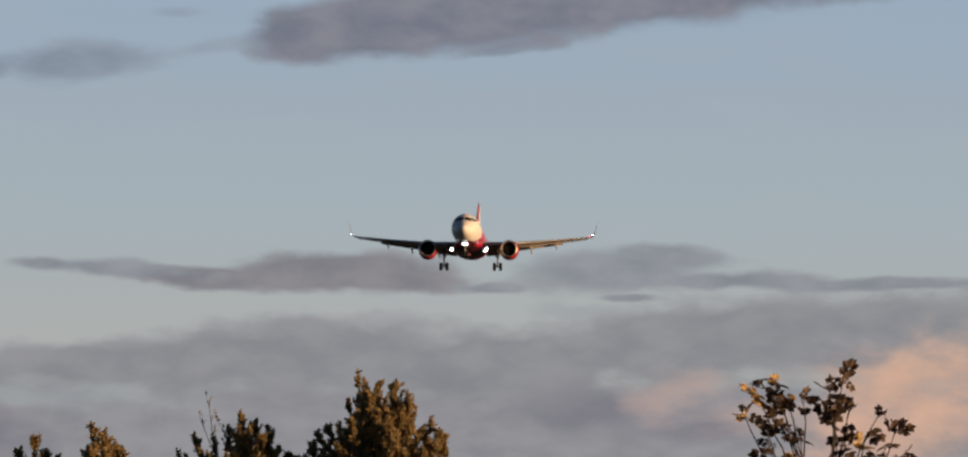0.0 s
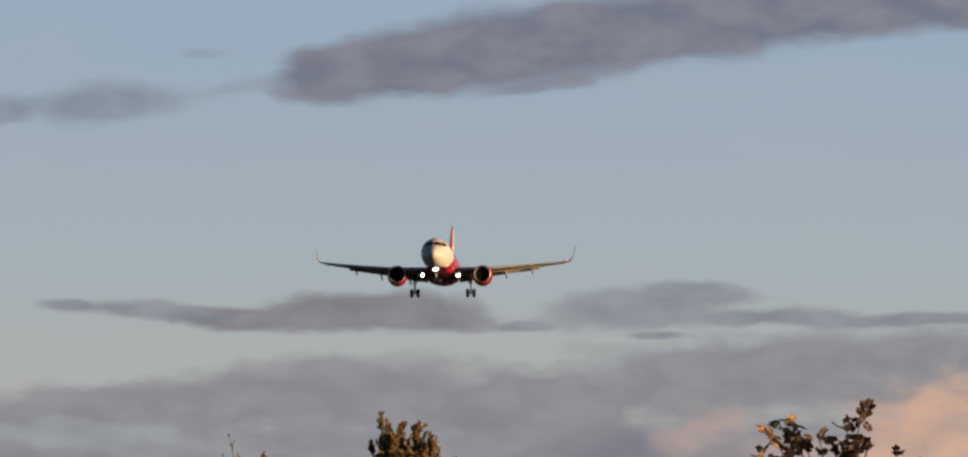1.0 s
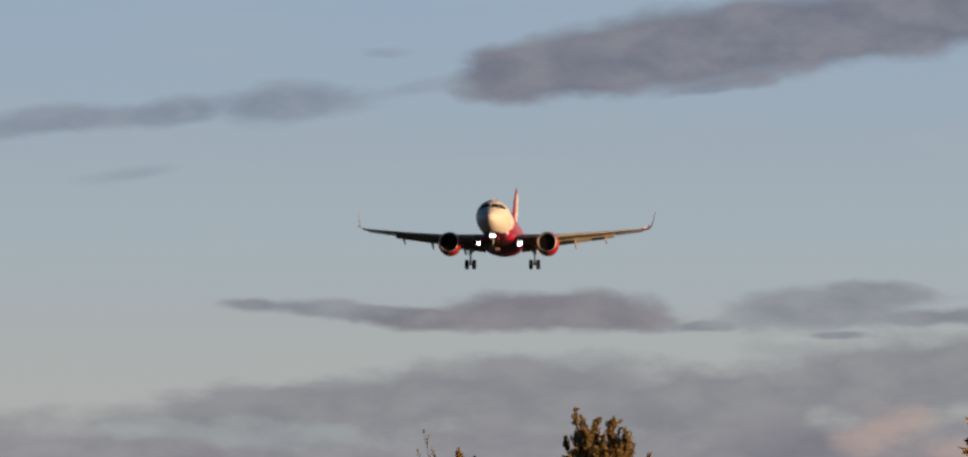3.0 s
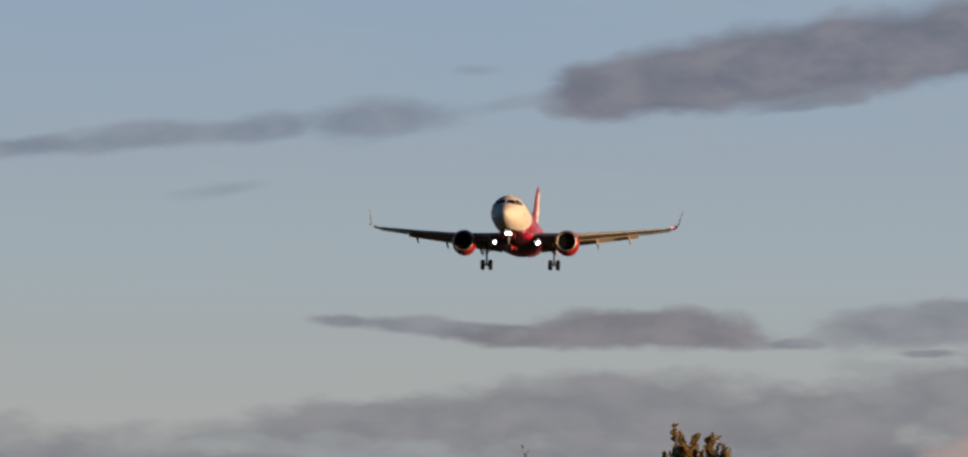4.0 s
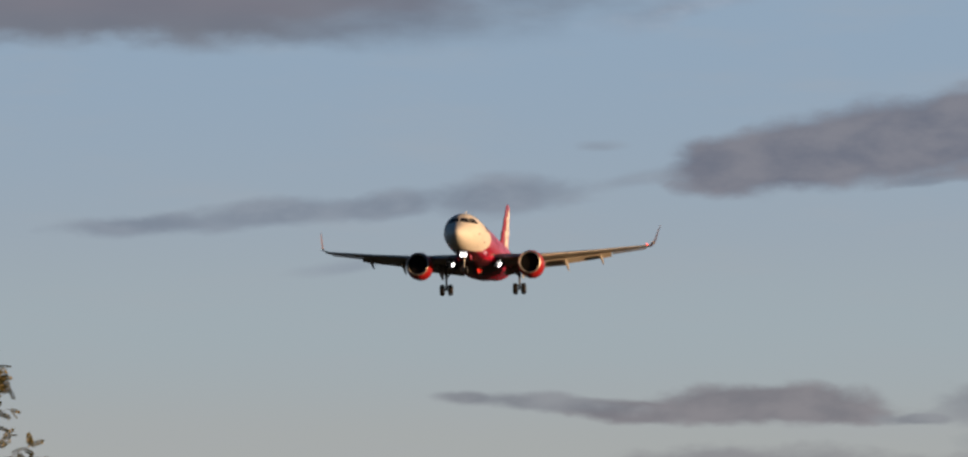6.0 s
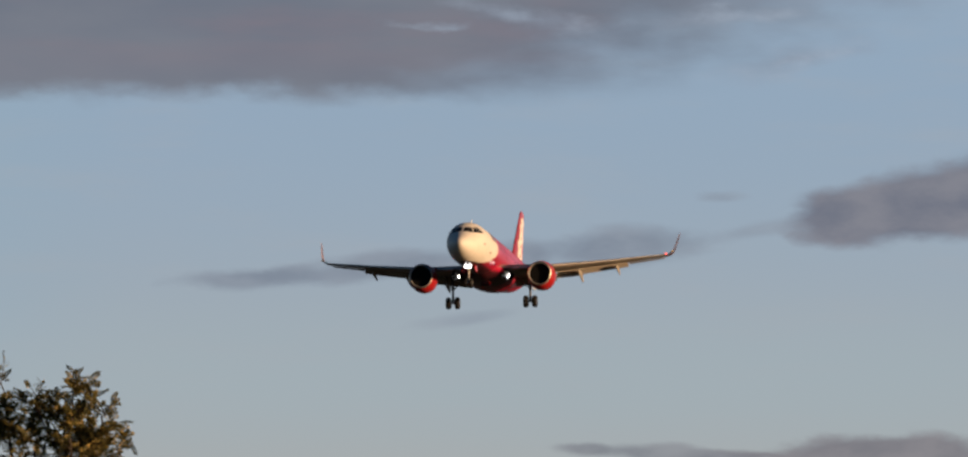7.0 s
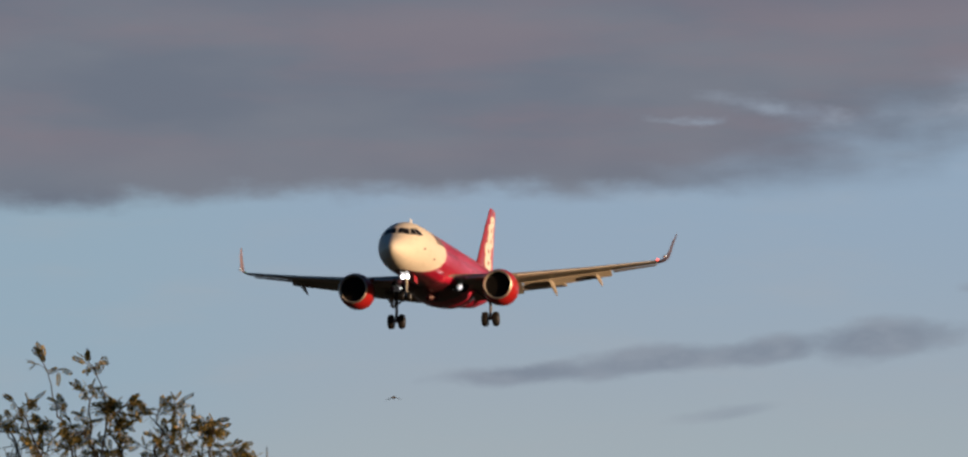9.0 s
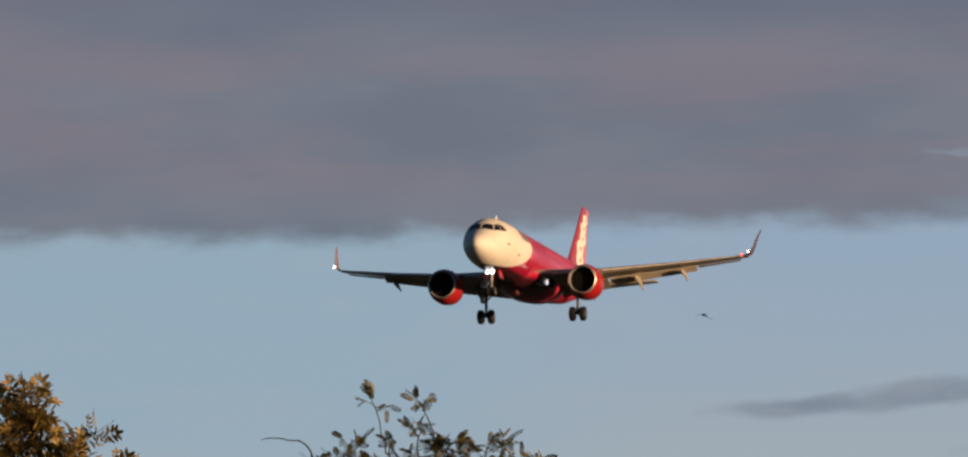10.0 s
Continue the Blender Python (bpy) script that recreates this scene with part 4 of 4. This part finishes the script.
build_tree(13, "slender tree with upright golden-green shoots in low sun", (-6.1, 85.2, 0), (-6.1, 85.2, 2.2),
           [(-6.27, 85.1, 5.12), (-6.1, 85.2, 5.02), (-5.92, 85.2, 4.88), (-6.4, 85.3, 4.75), (-5.8, 85.1, 4.7), (-6.2, 84.9, 4.9), (-6.0, 85.0, 4.85), (-6.3, 85.4, 4.65), (-5.95, 85.4, 4.6)], ((-6.1, 85.2), 0.8, 2.4, 4.4, 12), **POP)
build_tree(14, "slender tree with upright golden-green shoots in low sun", (-7.1, 85.3, 0), (-7.1, 85.3, 2.2),
           [(-7.22, 85.2, 4.92), (-7.05, 85.3, 4.72), (-7.5, 85.3, 4.75), (-6.85, 85.2, 4.6)], ((-7.1, 85.3), 0.7, 2.4, 4.3, 12), **POP)

# broad-leaved young tree, nearer
build_tree(15, "young tree with broad dark leaves, some turned yellow", (2.73, 42, 0), (2.84, 42, 1.9),
           [(2.33, 42.0, 3.88), (2.46, 42.1, 3.88), (2.30, 41.9, 3.76), (2.21, 42.1, 3.60), (2.37, 41.9, 3.68), (2.47, 42.0, 3.54), (2.40, 42.1, 3.46), (2.65, 41.9, 3.75), (2.51, 42.1, 3.76), (2.88, 41.9, 3.83), (3.00, 42.0, 3.92), (3.07, 42.1, 3.71), (2.91, 41.9, 3.67), (2.93, 42.1, 3.56), (3.28, 41.9, 3.62), (3.42, 42.0, 3.51), (3.19, 42.1, 3.46), (3.33, 41.9, 3.34), (3.00, 42.1, 3.37), (2.40, 41.9, 3.32), (2.65, 42.0, 3.44), (2.60, 42.1, 3.27), (3.49, 41.9, 3.31)], ((2.85, 42), 0.6, 2.2, 3.05, 10),
           leaf=BROAD_LEAF, leaf_mat=BROAD, twigs=3, twig_len=0.09, per_twig=1, leaf_size=(0.55, 1.1), up=0.0, drop=0.06, trunk_r=0.05, limb_r=0.011, reach=0.10, turned_yellow=(1, 2, 3, 16, 21))

# feather-leaved trees
ROB = dict(leaf=FEATHER, leaf_mat=ROBINIA, twigs=8, twig_len=0.24, per_twig=4, up=-0.1, trunk_r=0.13, leaf_size=(0.45, 0.85), drop=0.17, forked=0.55, flat=1.3)
build_tree(16, "feather-leaved tree with airy brown-green crown", (-10.5, 47, 0), (-10.5, 47, 2.9),
           [(-12.50, 47.0, 6.62), (-12.05, 47.1, 6.42), (-11.42, 46.9, 6.95), (-11.04, 47.1, 6.97), (-11.70, 46.9, 6.60), (-11.00, 47.0, 6.70), (-10.82, 47.1, 6.50), (-10.60, 46.9, 6.55), (-10.38, 47.1, 6.52), (-10.18, 46.9, 6.57), (-10.08, 47.0, 6.30), (-9.90, 47.1, 6.33), (-9.82, 46.9, 6.35), (-9.60, 47.1, 6.17), (-9.56, 46.9, 6.10), (-11.25, 47.0, 6.55), (-11.50, 47.1, 6.40), (-10.75, 46.9, 6.30), (-10.30, 47.1, 6.25), (-11.10, 46.9, 6.30), (-11.86, 47.0, 6.40)], ((-10.5, 47), 1.4, 3.6, 5.7, 20), sparse=2, tufts=2, **{**ROB, "twigs": 10, "drop": 0.12})
build_tree(17, "feather-leaved tree with dense brown-green crown", (-8.9, 47.4, 0), (-8.9, 47.4, 2.6),
           [(-9.52, 47.4, 6.10), (-9.78, 47.5, 6.00), (-9.73, 47.3, 5.90), (-8.75, 47.5, 5.90), (-8.57, 47.2, 5.70), (-9.19, 47.4, 5.75), (-9.41, 47.5, 5.72), (-8.96, 47.3, 5.80), (-9.03, 47.5, 5.60), (-8.73, 47.2, 5.60), (-9.33, 47.4, 5.50), (-9.63, 47.5, 5.60), (-8.55, 47.3, 5.40), (-8.83, 47.5, 5.35), (-9.13, 47.2, 5.40), (-8.59, 47.4, 5.74), (-8.40, 47.3, 5.50), (-8.31, 47.5, 5.40), (-8.73, 47.3, 5.88), (-8.45, 47.5, 5.28), (-8.58, 47.4, 5.42)], ((-8.9, 47.4), 1.1, 3.0, 5.0, 14), **{**ROB, "twigs": 9, "per_twig": 6})
build_tree(18, "feather-leaved tree with large sunlit leaves", (-15.0, 44, 0), (-14.9, 44, 2.8),
           [(-14.35, 44.0, 6.88), (-14.20, 44.1, 6.77), (-13.76, 43.9, 6.70), (-13.91, 44.1, 6.77), (-13.80, 43.9, 6.50), (-13.66, 44.0, 6.50), (-13.26, 44.1, 6.40), (-13.36, 43.9, 6.22), (-13.06, 44.1, 6.12), (-14.03, 43.9, 6.55), (-14.60, 44.0, 6.95), (-14.80, 44.1, 6.80), (-13.50, 43.9, 6.20), (-13.90, 44.1, 6.30), (-14.30, 43.9, 6.50)], ((-14.6, 44), 1.4, 3.4, 5.8, 16), **{**ROB, "leaf": ASH_LEAF, "leaf_mat": ASH, "twigs": 7, "per_twig": 3, "leaf_size": (0.55, 1.05), "drop": 0.12})


# ---------------------------------------------------------------- bird
def build_bird():
    bird = tagged(new("bird"), "small dark bird in flight with spread wings", "bird")
    dark = painted("dark_feathers", (0.03, 0.028, 0.026), 0.8)
    prof = [(-0.11, 0.008), (-0.07, 0.022), (0.0, 0.034), (0.06, 0.03), (0.10, 0.02), (0.13, 0.018), (0.155, 0.005)]
    part("body", turned(prof, (0, 0, 0), sides=10), bird, "", dark)
    part("tail", loft([[(-0.09, 0.012, 0.004), (-0.09, -0.012, 0.004), (-0.09, -0.012, -0.004), (-0.09, 0.012, -0.004)], [(-0.18, 0.04, 0.003), (-0.18, -0.04, 0.003), (-0.18, -0.04, -0.003), (-0.18, 0.04, -0.003)]]), bird, "", dark, smooth=False)
    wings = []
    for s in (1, -1):
        rings = [foil(0, c, 0.09, x, s * y, 0) for y, x, c in ((0.02, 0.05, 0.10), (0.10, 0.07, 0.095), (0.17, 0.055, 0.075), (0.24, 0.01, 0.03))]
        wings.append(part("wing", loft(rings), bird, "", dark))
    return bird, wings


bird, bird_wings = build_bird()


# ---------------------------------------------------------------- what moves
def motions():
    walk(airliner, [
        (0.0, pose(-1.77, 737.91, 58.32, -0.26, -2.57, -93.34)),
        (0.5, pose(-5.50, 724.53, 58.14, -0.33, -2.36, -93.41)),
        (1.0, pose(-9.12, 703.90, 57.61, -0.12, -2.20, -93.53)),
        (1.5, pose(-12.25, 680.00, 56.68, 0.11, -2.20, -93.54)),
        (2.0, pose(-15.91, 655.69, 55.53, 0.08, -2.27, -93.36)),
        (2.5, pose(-19.13, 632.82, 54.84, -0.14, -2.39, -93.05)),
        (4.0, pose(-29.43, 580.19, 53.50, -0.66, -3.03, -93.08)),
        (4.5, pose(-32.68, 567.40, 53.62, -0.27, -3.20, -93.29)),
        (5.0, pose(-35.91, 555.75, 53.94, 0.09, -3.27, -93.45)),
        (6.5, pose(-47.65, 516.60, 55.37, 0.58, -2.15, -94.07)),
        (7.0, pose(-51.79, 498.99, 55.71, 0.51, -1.84, -93.95)),
        (7.5, pose(-55.71, 478.27, 55.30, 0.52, -1.46, -93.97)),
        (8.0, pose(-59.39, 454.55, 54.62, 0.52, -1.20, -94.08)),
        (8.5, pose(-62.84, 428.61, 53.61, 0.22, -1.05, -94.01)),
        (9.0, pose(-66.07, 402.01, 52.47, -0.16, -0.93, -93.58)),
        (9.5, pose(-69.94, 377.19, 51.42, -0.27, -0.81, -93.01)),
        (9.8, pose(-73.40, 374.50, 51.55, -0.20, -0.85, -93.00)),
        (10.0, pose(-82.74, 407.06, 56.52, 0.03, -0.88, -93.00)),
    ])
    # beacon and tip lamps turn once in 1.1 s in place of flashing
    steps = [round(i * 0.1, 1) for i in range(101)]
    walk(belly_beacon, [(t, pose(4.5, 0, -2.74, 0, 0, 7 - 360 / 1.1 * (t - 5.0))) for t in steps])
    for s, strobe in zip((1, -1), tip_strobes):
        walk(strobe, [(t, pose(-3.0, s * 17.25, 0.98, 0, 0, 360 / 1.1 * (t - 4.44))) for t in steps])
    walk(bird, [
        (0.0, pose(-24.0, 130, 2.5, 0, 0, 30)), (8.3, pose(-22.3, 130, 11.6, 0, -12, 30)), (8.5, pose(-22.5, 130, 12.67, 0, -12, 55)), (8.7, pose(-22.92, 130, 14.19, 0, -10, 80)),
        (9.0, pose(-22.6, 130, 14.88, 0, -8, 75)), (9.2, pose(-22.5, 130, 15.97, 0, -8, 30)), (9.4, pose(-21.9, 130, 17.05, 0, -6, 70)),
        (9.6, pose(-21.67, 130, 17.31, 10, -4, 85)), (9.8, pose(-21.6, 130, 17.35, 10, -4, 95)), (10.0, pose(-22.21, 130, 17.85, 10, -5, 120))])
    for s, wing in zip((1, -1), bird_wings):
        walk(wing, [(round(i * 0.1, 1), pose(0, 0, 0, s * (28 if i % 2 else -16), 0, s * (82 if 94 <= i <= 98 else 0))) for i in range(101)])


motions()
